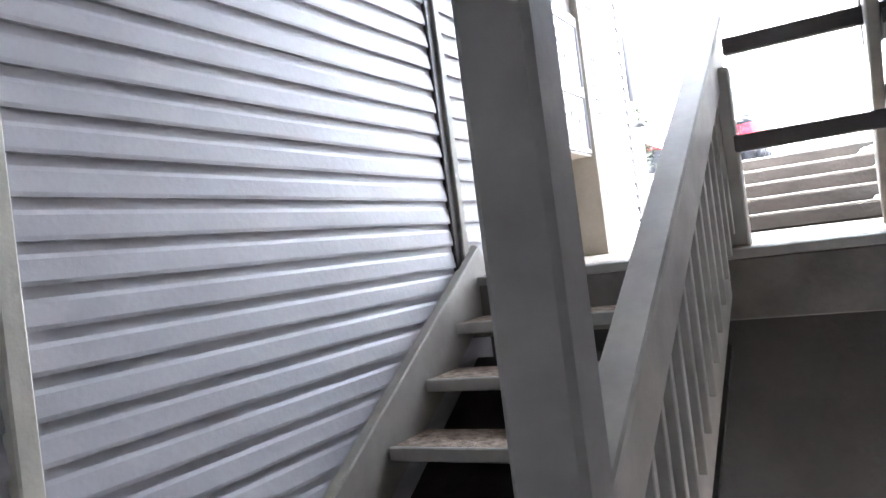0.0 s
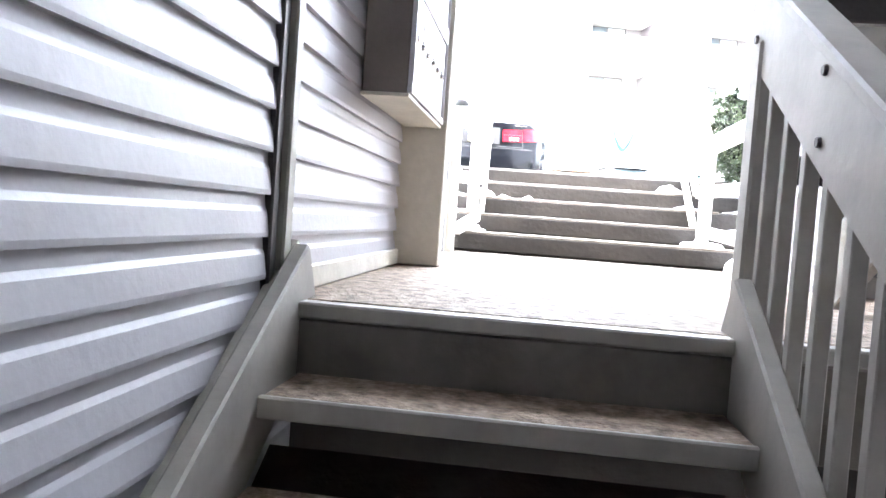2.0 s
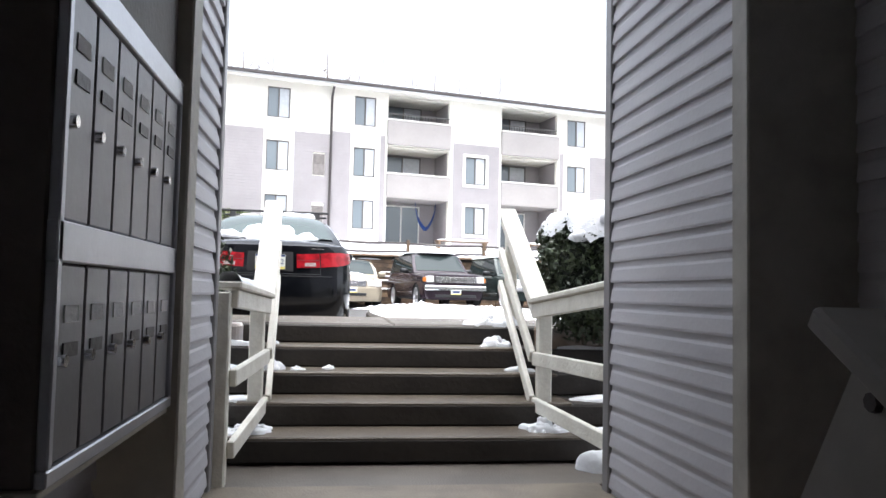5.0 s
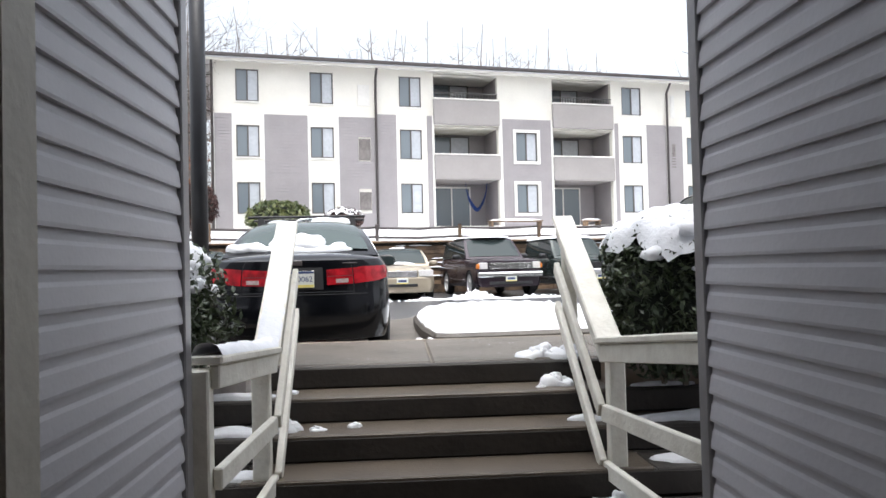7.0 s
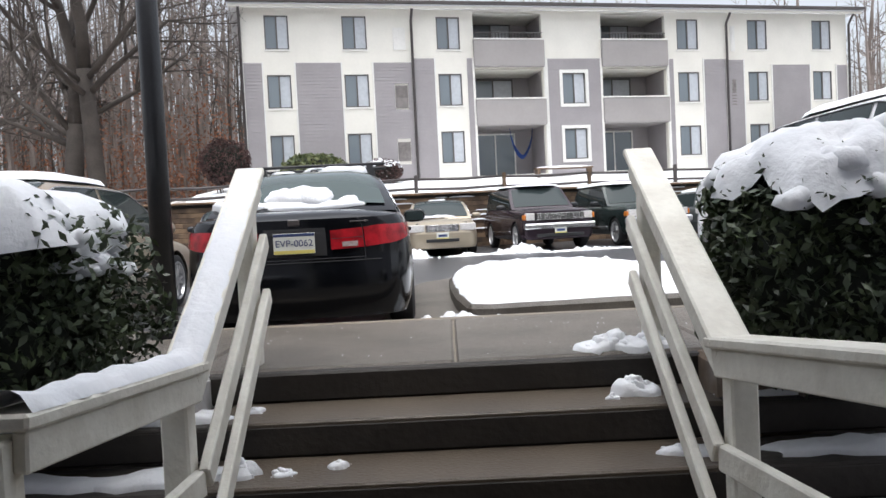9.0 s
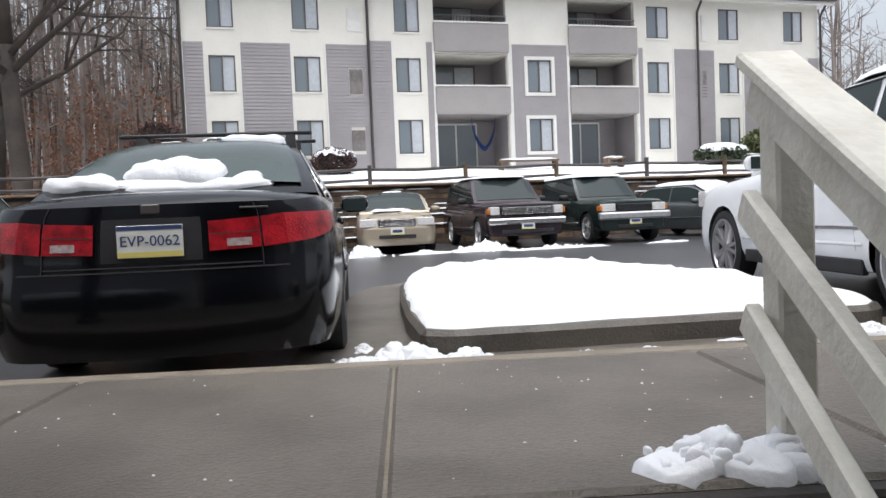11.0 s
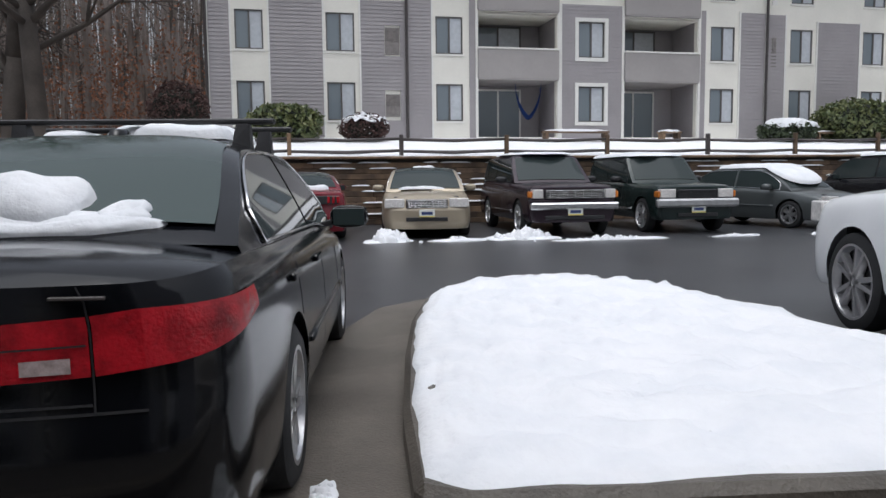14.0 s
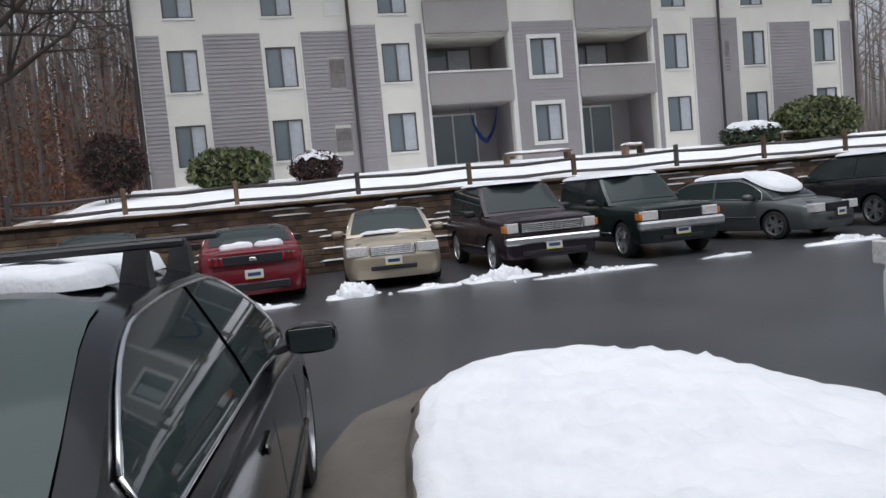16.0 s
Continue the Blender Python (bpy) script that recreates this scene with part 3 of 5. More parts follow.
# ---- handrails of the outdoor steps ----
def outdoor_rail(side):
    xs = -0.18 if side < 0 else 1.63
    xn = -0.27 if side < 0 else 1.79
    zn = 1.04 if side < 0 else 1.09
    zf, yf, yt, zt = 0.985, 7.585, 8.80, 1.70
    snowy = "with snow lying on its cap" if side < 0 else "with wet cap rail"
    r = empty("handrail", pose(0, 0, 0), "weathered cream painted timber handrail " + snowy, "railing", "handrails beside the outdoor steps")
    near, far, top = Vector((xn, 6.72 if side < 0 else 6.60, zn)), Vector((xs, yf, zf)), Vector((xs + (-0.06 if side < 0 else 0.04), yt, zt))
    out = Vector((0.03 * side, 0, 0))
    for p, foot in ((near, -0.02), (far, 0.13), (top, WALK_Z - 0.02)):
        box("post", p.x - 0.045 + out.x, p.x + 0.045 + out.x, p.y - 0.045, p.y + 0.045, foot, p.z - 0.055, RAILPAINT, r, 0.008)
    for a, b in ((near, far), (far, top)):
        d = (b - a).normalized() * 0.05
        beam("cap_rail", a + Vector((0, 0, -0.02)) - d * 0.4, b + Vector((0, 0, -0.02)) + d, 0.14, 0.038, RAILPAINT, r, 0.008)
        beam("top_board", a + Vector((-0.03 * side, 0, -0.09)), b + Vector((-0.03 * side, 0, -0.09)) + d * 0.5, 0.04, 0.095, RAILPAINT, r, 0.006)
        for drop in (0.45, 0.78):
            lo, hi = Vector((0, 0, -drop)), Vector((0, 0, -drop * 0.86))
            if b is top:
                beam("lower_rail", a + hi * 1.02 - Vector((0.05 * side, 0, 0)), b + hi * 0.95 - Vector((0.05 * side, 0, 0)) + d, 0.038, 0.085, RAILPAINT, r, 0.006)
            else:
                beam("lower_rail", a + lo * 1.12 - Vector((0.035 * side, 0, 0)), b + lo * 0.9 - Vector((0.035 * side, 0, 0)), 0.04, 0.09, RAILPAINT, r, 0.006)
    return near, far, top


nearL, farL, topL = outdoor_rail(-1)
outdoor_rail(1)


def rail_snow():
    s = Soup()
    n = 40
    for a, b, h in ((nearL, farL, 0.055), (farL, topL, 0.022)):
        vs, fs = [], []
        for i in range(n + 1):
            p = a.lerp(b, i / n)
            hh = h * (0.8 + 0.5 * noise.noise(Vector((i * 0.25, h * 50, 1))))
            for k in range(7):
                f = k / 6 * 2 - 1
                vs.append((p.x + f * (0.066 + 0.008 * noise.noise(Vector((i * 0.5, f, 2)))), p.y, p.z - 0.002 + hh * (1 - abs(f) ** 3.5)))
        for i in range(n):
            for k in range(6):
                fs.append((i * 7 + k, i * 7 + k + 1, (i + 1) * 7 + k + 1, (i + 1) * 7 + k))
        s.add(vs, fs)
    put("rail_snow", s.mesh("rail_snow", SNOW, True), label="strip of snow lying on the handrail cap", category="snow")


rail_snow()


# ---- apartment building across the lot ----
def facade():
    b = empty("apartment_building", FACADE, "three storey cream and grey apartment building with recessed balconies", "building")
    Z0, Z1 = 2.6, 10.0
    cols = [(-6.12, -5.2), (-3.12, -2.15), (0.70, 1.68), (11.47, 12.5), (14.95, 15.95), (18.28, 19.28)]
    floors = [(3.76, 5.06), (6.10, 7.40), (8.38, 9.70)]
    holes = [(u0, u1, z0, z1) for u0, u1 in cols for z0, z1 in floors]
    framed = [(6.05, 7.09, z0, z1) for z0, z1 in floors[:2]]
    holes += framed
    balc = [(2.25, 5.22), (7.90, 10.90)]
    bz = [(3.2, 5.38), (6.28, 7.55), (8.72, 9.86)]
    bal_holes = [(u0, u1, z0, z1) for u0, u1 in balc for z0, z1 in bz]
    us = sorted({-7.0, 20.1, *[h[0] for h in holes + bal_holes], *[h[1] for h in holes + bal_holes]})
    zs = sorted({Z0, Z1, *[h[2] for h in holes + bal_holes], *[h[3] for h in holes + bal_holes]})
    w = Soup()
    for i in range(len(us) - 1):
        for j in range(len(zs) - 1):
            cu, cz = (us[i] + us[i + 1]) / 2, (zs[j] + zs[j + 1]) / 2
            if any(h[0] < cu < h[1] and h[2] < cz < h[3] for h in holes + bal_holes):
                continue
            w.box(us[i], us[i + 1], 0.0, 0.22, zs[j], zs[j + 1])
    put("wall", w.mesh("wall", BLD_WHITE), b, None, "cream facade wall")
    box("rear_wall", -7.0, 20.1, 1.9, 12.0, Z0, Z1, BLD_GREY, b, 0)
    box("side_wall", -7.0, -6.8, 0.222, 1.898, Z0, Z1, BLD_WHITE, b, 0)
    box("side_wall", 19.9, 20.1, 0.222, 1.898, Z0, Z1, BLD_WHITE, b, 0)
    rf = [(-7.45, -0.5, 10.0), (20.6, -0.5, 10.0), (20.6, 12.5, 10.0), (-7.45, 12.5, 10.0), (-7.45, -0.5, 10.2), (20.6, -0.5, 10.2), (20.6, 12.5, 10.2), (-7.45, 12.5, 10.2), (-2.0, 6.0, 10.95), (15.5, 6.0, 10.95)]
    roof = put("roof", mesh_of("roof", rf, [(0, 3, 2, 1), (0, 1, 5, 4), (1, 2, 6, 5), (2, 3, 7, 6), (3, 0, 4, 7), (4, 5, 9, 8), (6, 7, 8, 9), (5, 6, 9), (7, 4, 8)], SNOW), b, None, "snow covered low roof")
    gut = beam("gutter", (-7.5, -0.55, 10.12), (20.65, -0.55, 10.12), 0.12, 0.12, DARKTRIM, roof)
    box("fascia", -7.4, 20.55, -0.49, -0.40, 9.9, 10.05, BLD_WHITE, roof, 0)
    # grey siding panels, as lapped courses
    for u0, u1, top in ((-7.0, -6.26, 7.86), (-5.03, -3.21, 7.86), (-1.97, -0.36, 7.86), (-0.33, 0.57, 8.02), (1.92, 2.16, 8.02), (5.38, 7.81, 8.0), (11.0, 11.24, 7.97), (12.7, 13.83, 7.95), (13.86, 14.71, 7.92), (16.13, 18.11, 7.70), (19.5, 20.1, 7.68)):
        s = Soup()
        z = Z0
        while z < top - 0.02:
            cuts = [(u0, u1)]
            for h in framed + [(-1.1, -0.6, 3.9, 4.67), (-1.1, -0.6, 6.03, 6.94)]:
                if u0 < h[0] < u1 and h[2] - 0.14 < z < h[3] + 0.02:
                    cuts = [(u0, h[0] - 0.02), (h[1] + 0.02, u1)]
            for c0, c1 in cuts:
                zt = min(z + 0.13, top)
                s.add([(c0, -0.005, z), (c0, -0.045, z), (c0, -0.028, zt), (c0, -0.005, zt), (c1, -0.005, z), (c1, -0.045, z), (c1, -0.028, zt), (c1, -0.005, zt)],
                      [(0, 1, 2, 3), (7, 6, 5, 4), (1, 5, 6, 2), (0, 4, 5, 1), (2, 6, 7, 3)])
            z += 0.13
        put("siding_panel", s.mesh("siding_panel", BLD_GREY), b, None, "grey lapped siding panel")
        if u1 - u0 > 0.3:
            for e in (u0 - 0.03, u1 - 0.03):
                box("edge_trim", e, e + 0.06, -0.05, -0.002, Z0, top + 0.03, FRAMEM, b, 0)

    def window(u0, u1, z0, z1, trim):
        fr = Soup()
        t = 0.05
        fr.box(u0, u1, 0.02, 0.09, z0, z0 + t)
        fr.box(u0, u1, 0.02, 0.09, z1 - t, z1)
        fr.box(u0, u0 + t, 0.02, 0.09, z0 + t, z1 - t)
        fr.box(u1 - t, u1, 0.02, 0.09, z0 + t, z1 - t)
        um = (u0 + u1) / 2
        fr.box(um - 0.03, um + 0.03, 0.015, 0.09, z0 + t, z1 - t)
        wnd = put("window", fr.mesh("window", WINFRAME), b)
        box("pane", u0 + t, um - 0.03, 0.055, 0.065, z0 + t, z1 - t, PANE, wnd, 0)
        box("curtained_pane", um + 0.03, u1 - t, 0.055, 0.065, z0 + t, z1 - t, CURTAIN, wnd, 0)
        if trim:
            s = Soup()
            k = 0.13
            s.box(u0 - k, u1 + k, -0.07, 0.0, z1, z1 + k)
            s.box(u0 - k, u1 + k, -0.07, 0.0, z0 - k, z0)
            s.box(u0 - k, u0, -0.07, 0.0, z0, z1)
            s.box(u1, u1 + k, -0.07, 0.0, z0, z1)
            put("casing", s.mesh("casing", FRAMEM), wnd)
        else:
            box("sill", u0 - 0.04, u1 + 0.04, -0.04, 0.02, z0 - 0.06, z0 - 0.002, FRAMEM, wnd, 0)

    for h in holes:
        window(*h, h in framed)
    for u0, u1, z0, z1 in ((-1.1, -0.6, 3.9, 4.67), (-1.1, -0.6, 6.03, 6.94), (-1.1, -0.6, 8.36, 9.25), (14.08, 14.3, 5.9, 7.1), (14.08, 14.3, 8.3, 9.4)):
        v = Soup()
        v.box(u0, u1, -0.035, -0.001, z0, z1)
        for k in range(7):
            x = u0 + 0.05 + k * (u1 - u0 - 0.1) / 6
            v.box(x - 0.012, x + 0.012, -0.055, -0.036, z0 + (z1 - z0) * 0.5, z1 - 0.05)
        put("vent", v.mesh("vent", mat("vent_brown", (0.22, 0.20, 0.19), 0.6) if z0 < 8 else FRAMEM), b)
    for u0, u1 in balc:
        for k, (z0, z1) in enumerate(bz):
            fl = [3.05, 5.42, 7.83][k]
            bc = put("balcony", mesh_of("balcony", box_data(u0 - 0.02, u1 + 0.02, -0.16, 1.88, fl - 0.18 if k else fl - 0.1, fl), BOXF, BLD_PARAPET), b)
            if k:
                box("parapet", u0 - 0.04, u1 + 0.04, -0.17, -0.03, fl - 0.14, z0 + 0.03, BLD_PARAPET, bc, 0.01)
                box("cap_rail", u0 - 0.04, u1 + 0.04, -0.2, 0.02, z0 + 0.034, z0 + 0.09, FRAMEM, bc, 0.005)
            if k == 2:
                rl = Soup()
                rl.box(u0, u1, -0.03, 0.0, z0 + 0.34, z0 + 0.38)
                x = u0 + 0.1
                while x < u1:
                    rl.box(x - 0.01, x + 0.01, -0.025, -0.005, z0 + 0.09, z0 + 0.34)
                    x += 0.14
                put("railing", rl.mesh("railing", WINFRAME), bc)
            for e in (u0 - 0.06, u1 + 0.005):
                box("side_screen", e, e + 0.055, 0.23, 1.88, fl, fl + 2.2, BLD_GREY, bc, 0)
            # sliding door
            du = u0 + 0.35
            dr = Soup()
            dr.box(du, du + 1.85, 1.80, 1.88, fl + 2.0, fl + 2.07)
            for x in (du, du + 0.9, du + 1.79):
                dr.box(x, x + 0.06, 1.80, 1.88, fl, fl + 2.0)
            dd = put("sliding_door", dr.mesh("sliding_door", FRAMEM if k == 0 else WINFRAME), bc)
            box("pane", du + 0.06, du + 0.9, 1.83, 1.85, fl, fl + 2.0, PANE, dd, 0)
            box("curtained_pane", du + 0.96, du + 1.79, 1.83, 1.85, fl, fl + 2.0, CURTAIN if k else PANE, dd, 0)
            box("ceiling_panel", u0, u1, 0.0, 1.88, z1 + 0.005, z1 + 0.06, BLD_WHITE, bc, 0)
        for z0, z1 in ((Z0, 7.5),):
            for e in (u0 - 0.11, u1 + 0.03):
                box("corner_board", e, e + 0.09, -0.06, -0.003, Z0, 8.0, FRAMEM, b, 0)
    for u, zt in ((-7.05, 9.9), (-0.35, 9.9), (13.84, 9.9), (20.15, 9.9)):
        s = Soup()
        s.tube([(u, -0.45, zt), (u, -0.12, zt - 0.4), (u, -0.1, 2.6)], [0.055] * 3, 8)
        put("downpipe", s.mesh("downpipe", DARKTRIM, True), b)
    return b


facade()
hm = Soup()
vs, fs = [], []
for i in range(13):
    f = i / 12
    sag = 4.85 - 0.95 * math.sin(math.pi * f) ** 0.8
    ww = 0.06 + 0.22 * math.sin(math.pi * f)
    vs += [(4.0 + 0.95 * f, 1.0 - ww, sag + ww * 0.5), (4.0 + 0.95 * f, 1.0, sag), (4.0 + 0.95 * f, 1.0 + ww, sag + ww * 0.5)]
for i in range(12):
    fs += [(i * 3, i * 3 + 1, i * 3 + 4, i * 3 + 3), (i * 3 + 1, i * 3 + 2, i * 3 + 5, i * 3 + 4)]
hm.add(vs, fs)
hm.tube([(4.0, 1.0, 4.85), (3.95, 1.0, 5.36)], [0.012, 0.012], 5)
hm.tube([(4.95, 1.0, 4.85), (5.0, 1.0, 5.36)], [0.012, 0.012], 5)
put("hammock", hm.mesh("hammock", HAMMOCK, True), None, FACADE, "blue fabric hammock hanging in the ground floor balcony", "hammock")
# low benches on the terrace
for u, w in ((5.3, 2.4), (16.2, 2.6), (8.9, 0.8)):
    bn = empty("bench", FACADE @ pose(u, -1.6, 2.94), "low timber bench topped with snow", "bench", "benches before the building")
    box("seat", -w / 2, w / 2, -0.2, 0.2, 0.32, 0.38, TIMBER, bn)
    for x in (-w / 2 + 0.1, w / 2 - 0.1):
        box("leg", x - 0.05, x + 0.05, -0.18, 0.18, -0.1, 0.32, TIMBER, bn)
    snow("snow_cap", [(0, 0, w / 2, 0.22, 0.07, u)], pose(0, 0, 0.375), "snow lying on the seat", bn)

# ---- retaining wall and split-rail fence ----
rwall = empty("retaining_wall", FACADE, "retaining wall of stacked brown timbers edged with snow", "wall", kind="structure")
box("backing", -24, 34, -6.42, -6.35, 0.3, 2.26, RISER_AND_SHADE, rwall, 0)
tb = {}
rng = random.Random(4)
for ln in (1.2, 1.8, 2.4, 3.0):
    bm = bevelled(box_data(0, ln - 0.012, -0.16, 0.0, 0.004, 0.146), BOXF, 0.012)
    me = bpy.data.meshes.new("timber")
    bm.to_mesh(me)
    bm.free()
    me.materials.append(TIMBER)
    tb[ln] = me
for row in range(11):
    u = -14 - rng.random() * 2
    while u < 17:
        ln = rng.choice((1.2, 1.8, 2.4, 3.0))
        put("timber", tb[ln], rwall, pose(u, -6.43 + 0.035 * rng.random() + (row * 0.012), ROAD + 0.15 * row))
        u += ln
s = Soup()
for k in range(150):
    u, row = rng.uniform(-6, 16), rng.randint(1, 10)
    s.add(*lump(u, -6.585 + row * 0.012, rng.uniform(0.15, 0.55), 0.035, 0.022, k, 10, 4, rough=0.5))
    for q in range(len(s.v) - 50, len(s.v)):
        s.v[q] = (s.v[q][0], s.v[q][1], s.v[q][2] + ROAD + 0.15 * row + 0.147)
put("ledge_snow", s.mesh("ledge_snow", SNOW, True), rwall, None, "thin snow on the timber ledges")
box("coping", -24, 34, -6.62, -6.36, 2.262, 2.33, TIMBER, rwall, 0.015)

fence = empty("fence", FACADE, "dark weathered split-rail fence above the retaining wall", "fence")
FU = [-17.0, -14.4, -12.0, -9.6, -7.15, -4.6, -1.6, 1.4, 4.45, 7.7, 10.7, 13.7, 16.7, 19.7]
for i, u in enumerate(FU):
    box("post", u - 0.055, u + 0.055, -6.06, -5.94, 2.1, 2.98 + 0.05 * math.sin(i * 7), TIMBER if i % 3 else DARKTRIM, fence, 0.015)
    if i < len(FU) - 1:
        for z in (2.48, 2.80):
            sg = Soup()
            n2 = FU[i + 1]
            sg.tube([(u, -6.0, z), ((u + n2) / 2, -6.02, z - 0.03), (n2, -6.0, z + 0.02)], [0.04, 0.05, 0.04], 6)
            put("rail", sg.mesh("rail", DARKTRIM, True), fence)


# ---- cars ----
def car(name, label, paintm, m, L=4.8, W=1.82, H=1.45, wb=2.74, fo=0.95, r=0.325, zh=0.86, zd=0.98, zb=0.93, cab=(-1.85, -0.95, 0.35, 1.25), tumble=0.17, boxy=0.0, glass=None, group="parked cars", trim=None, screen=None):
    """A car with its nose to +y and its origin on the ground between the wheels. cab: y of the cabin's rear base, roof rear, roof front and front base."""
    root = empty(name, m, label, "car", group)
    F = wb / 2 + fo
    R = L - F
    ra = r + 0.045
    yf, yr = wb / 2, -wb / 2
    mid, hl = (F - R) / 2, L / 2
    corner = 0.30 - 0.12 * boxy
    sill = 0.20 + (0.10 if r > 0.35 else 0.0)

    def half(y):
        e = max(0.0, (abs(y - mid) - 0.5 * hl) / (0.5 * hl))
        w = W / 2 * (1 - (0.09 - 0.05 * boxy) * e ** 2.2)
        q = max(0.0, (abs(y - mid) - (hl - corner - 0.06)) / corner)
        return w - 0.85 * corner * (1 - math.sqrt(max(0.0, 1 - min(q, 1) ** 2.4)))

    belt_y, belt_z = [-R, -R + 0.35, cab[0] + 0.3, 0.2, cab[3], F - 0.45, F - 0.06], [zd - 0.085, zd - 0.05, zb + 0.035, zb, zh - 0.01, zh - 0.08 * (1 - boxy) - 0.02, zh - 0.17 + 0.10 * boxy]
    top_y, top_z = [-R, -R + 0.12, -R + 0.35, cab[0] + 0.1, cab[0] + 0.5, cab[3] - 0.5, cab[3] - 0.1, F - 0.6, F - 0.25, F - 0.06], [zd - 0.055, zd - 0.015, zd, zd + 0.005, zb, zb, zh + 0.045, zh + 0.01, zh - 0.05 * (1 - boxy), zh - 0.14 + 0.10 * boxy]

    def belt(y):
        return sum(float(np.interp(y + d, belt_y, belt_z)) for d in (-0.12, -0.06, 0, 0.06, 0.12)) / 5

    def top(y):
        return max(belt(y) + 0.004, sum(float(np.interp(y + d, top_y, top_z)) for d in (-0.06, 0, 0.06)) / 3)

    def arch(y):
        z = sill
        for c in (yf, yr):
            d = abs(y - c)
            if d < ra:
                z = max(z, r + math.sqrt(ra * ra - d * d))
        return z

    shape_t = [0.0, 0.10, 0.30, 0.50, 0.62, 0.68, 0.86, 0.95, 1.0]
    shape_x = [0.945, 0.980, 0.998, 1.0, 0.993, 0.990, 0.972, 0.945, 0.905]

    def side(y, z):
        return half(y) * float(np.interp((z - sill) / (belt(y) - sill), shape_t, shape_x))

    def end_shift(y, z):
        """How far the tail and nose panels lie back of the bumpers at height z."""
        k = max(0.0, min(1.0, (-R + 0.40 - y) / 0.3))
        k2 = max(0.0, min(1.0, (y - F + 0.40) / 0.3))
        tail = 0.035 * min(1, max(0, (z - 0.52) / 0.16)) + 0.10 * max(0, z - 0.72) + 0.16 * max(0, 0.36 - z)
        nose = 0.045 * min(1, max(0, (z - zh + 0.32) / 0.05)) + 0.16 * max(0, z - zh + 0.26) * (1 - boxy) + 0.2 * max(0, 0.34 - z)
        return k * tail - k2 * nose

    ys = set(np.linspace(-R + 0.07, F - 0.07, 34))
    for c in (yf, yr):
        ys |= {c + ra * math.cos(a) for a in np.linspace(0, math.pi, 15)} | {c - ra - 0.004, c + ra + 0.004}
    ys |= {-R + 0.07 + corner * q for q in (0.06, 0.14, 0.25, 0.4, 0.6, 0.8, 1)} | {F - 0.07 - corner * q for q in (0.06, 0.14, 0.25, 0.4, 0.6, 0.8, 1)}
    ys = sorted(ys)
    tt = [0.0, 0.05, 0.12, 0.22, 0.32, 0.40, 0.47, 0.54, 0.60, 0.64, 0.68, 0.76, 0.84, 0.90, 0.95, 0.98, 1.0]
    ratio = [0.94, 0.82, 0.62, 0.34, 0.0]

    def section(y):
        zb0, zt0, z_low = belt(y), top(y), arch(y)
        pts = []
        for t in tt:
            z = max(sill + (zb0 - sill) * t, min(z_low, zb0 - 0.04))
            pts.append((side(y, z), y + end_shift(y, z), z))
        x5 = pts[-1][0]
        for q in ratio:
            z = zb0 + (zt0 - zb0) * (1 - q ** 3)
            pts.append((x5 * q, y + end_shift(y, z), z))
        return pts

    half_rings = [section(y) for y in ys]
    k = len(half_rings[0])
    vs, fs = [], []
    for ring in half_rings:
        vs += ring + [(-x, y, z) for x, y, z in ring[-2::-1]]
    w2 = 2 * k - 1
    for i in range(len(ys) - 1):
        for j in range(w2 - 1):
            fs.append((i * w2 + j, i * w2 + j + 1, (i + 1) * w2 + j + 1, (i + 1) * w2 + j))
    nt = len(tt)

    def cap_point(ring, j, q, sgn):
        x, y, z = ring[j]
        return (x * q, y + sgn * 0.07 * (1 - q * q), z)

    for ring, sgn in ((half_rings[0], -1), (half_rings[-1], 1)):
        cols = [1.0] + ratio + [-q for q in ratio[-2::-1]] + [-1.0]
        b = len(vs)
        for j in range(nt):
            vs += [cap_point(ring, j, q, sgn) for q in cols]
        c = len(cols)
        fs += [(b + j * c + i, b + j * c + i + 1, b + (j + 1) * c + i + 1, b + (j + 1) * c + i) for j in range(nt - 1) for i in range(c - 1)]
        # lip joining the bowed panel to the deck or bonnet edge
        lip = len(vs)
        full = ring[nt - 1:]
        full = [(x, y, z) for x, y, z in full] + [(-x, y, z) for x, y, z in full[-2::-1]]
        vs += full
        fs += [(b + (nt - 1) * c + i, b + (nt - 1) * c + i + 1, lip + i + 1, lip + i) for i in range(c - 1)]
    bm = bmesh.new()
    bv = [bm.verts.new(v) for v in vs]
    for f in fs:
        bm.faces.new([bv[i] for i in f])
    bmesh.ops.remove_doubles(bm, verts=bm.verts, dist=0.0008)
    bmesh.ops.recalc_face_normals(bm, faces=bm.faces)
    me = bpy.data.meshes.new("body")
    bm.to_mesh(me)
    bm.free()
    me.materials.append(paintm)
    me.polygons.foreach_set("use_smooth", [True] * len(me.polygons))
    me.set_sharp_from_angle(angle=radians(32))
    body = put("body", me, root)

    # cabin: arched roofline over the belt
    w0 = W / 2 * 0.905

    def roofline(y):
        if y < cab[1]:
            s = (y - cab[0]) / (cab[1] - cab[0])
            h = max(0.0, s) ** 0.95 if boxy > 0.6 else math.sin(math.pi / 2 * max(0.0, s)) ** 0.93
        elif y > cab[2]:
            s = (cab[3] - y) / (cab[3] - cab[2])
            h = max(0.0, s) ** 0.95 if boxy > 0.6 else math.sin(math.pi / 2 * max(0.0, s)) ** 0.93
        else:
            s = (y - cab[1]) / (cab[2] - cab[1])
            h = 1 + (0.022 - 0.012 * boxy) * math.sin(math.pi * s)
        lo = top(y) - 0.02
        return lo + (H - lo) * h

    def cab_side(y, z):
        h = max(0.0, (z - zb) / (H - zb))
        return min(w0, half(y) * 0.905) - tumble * h ** 1.15

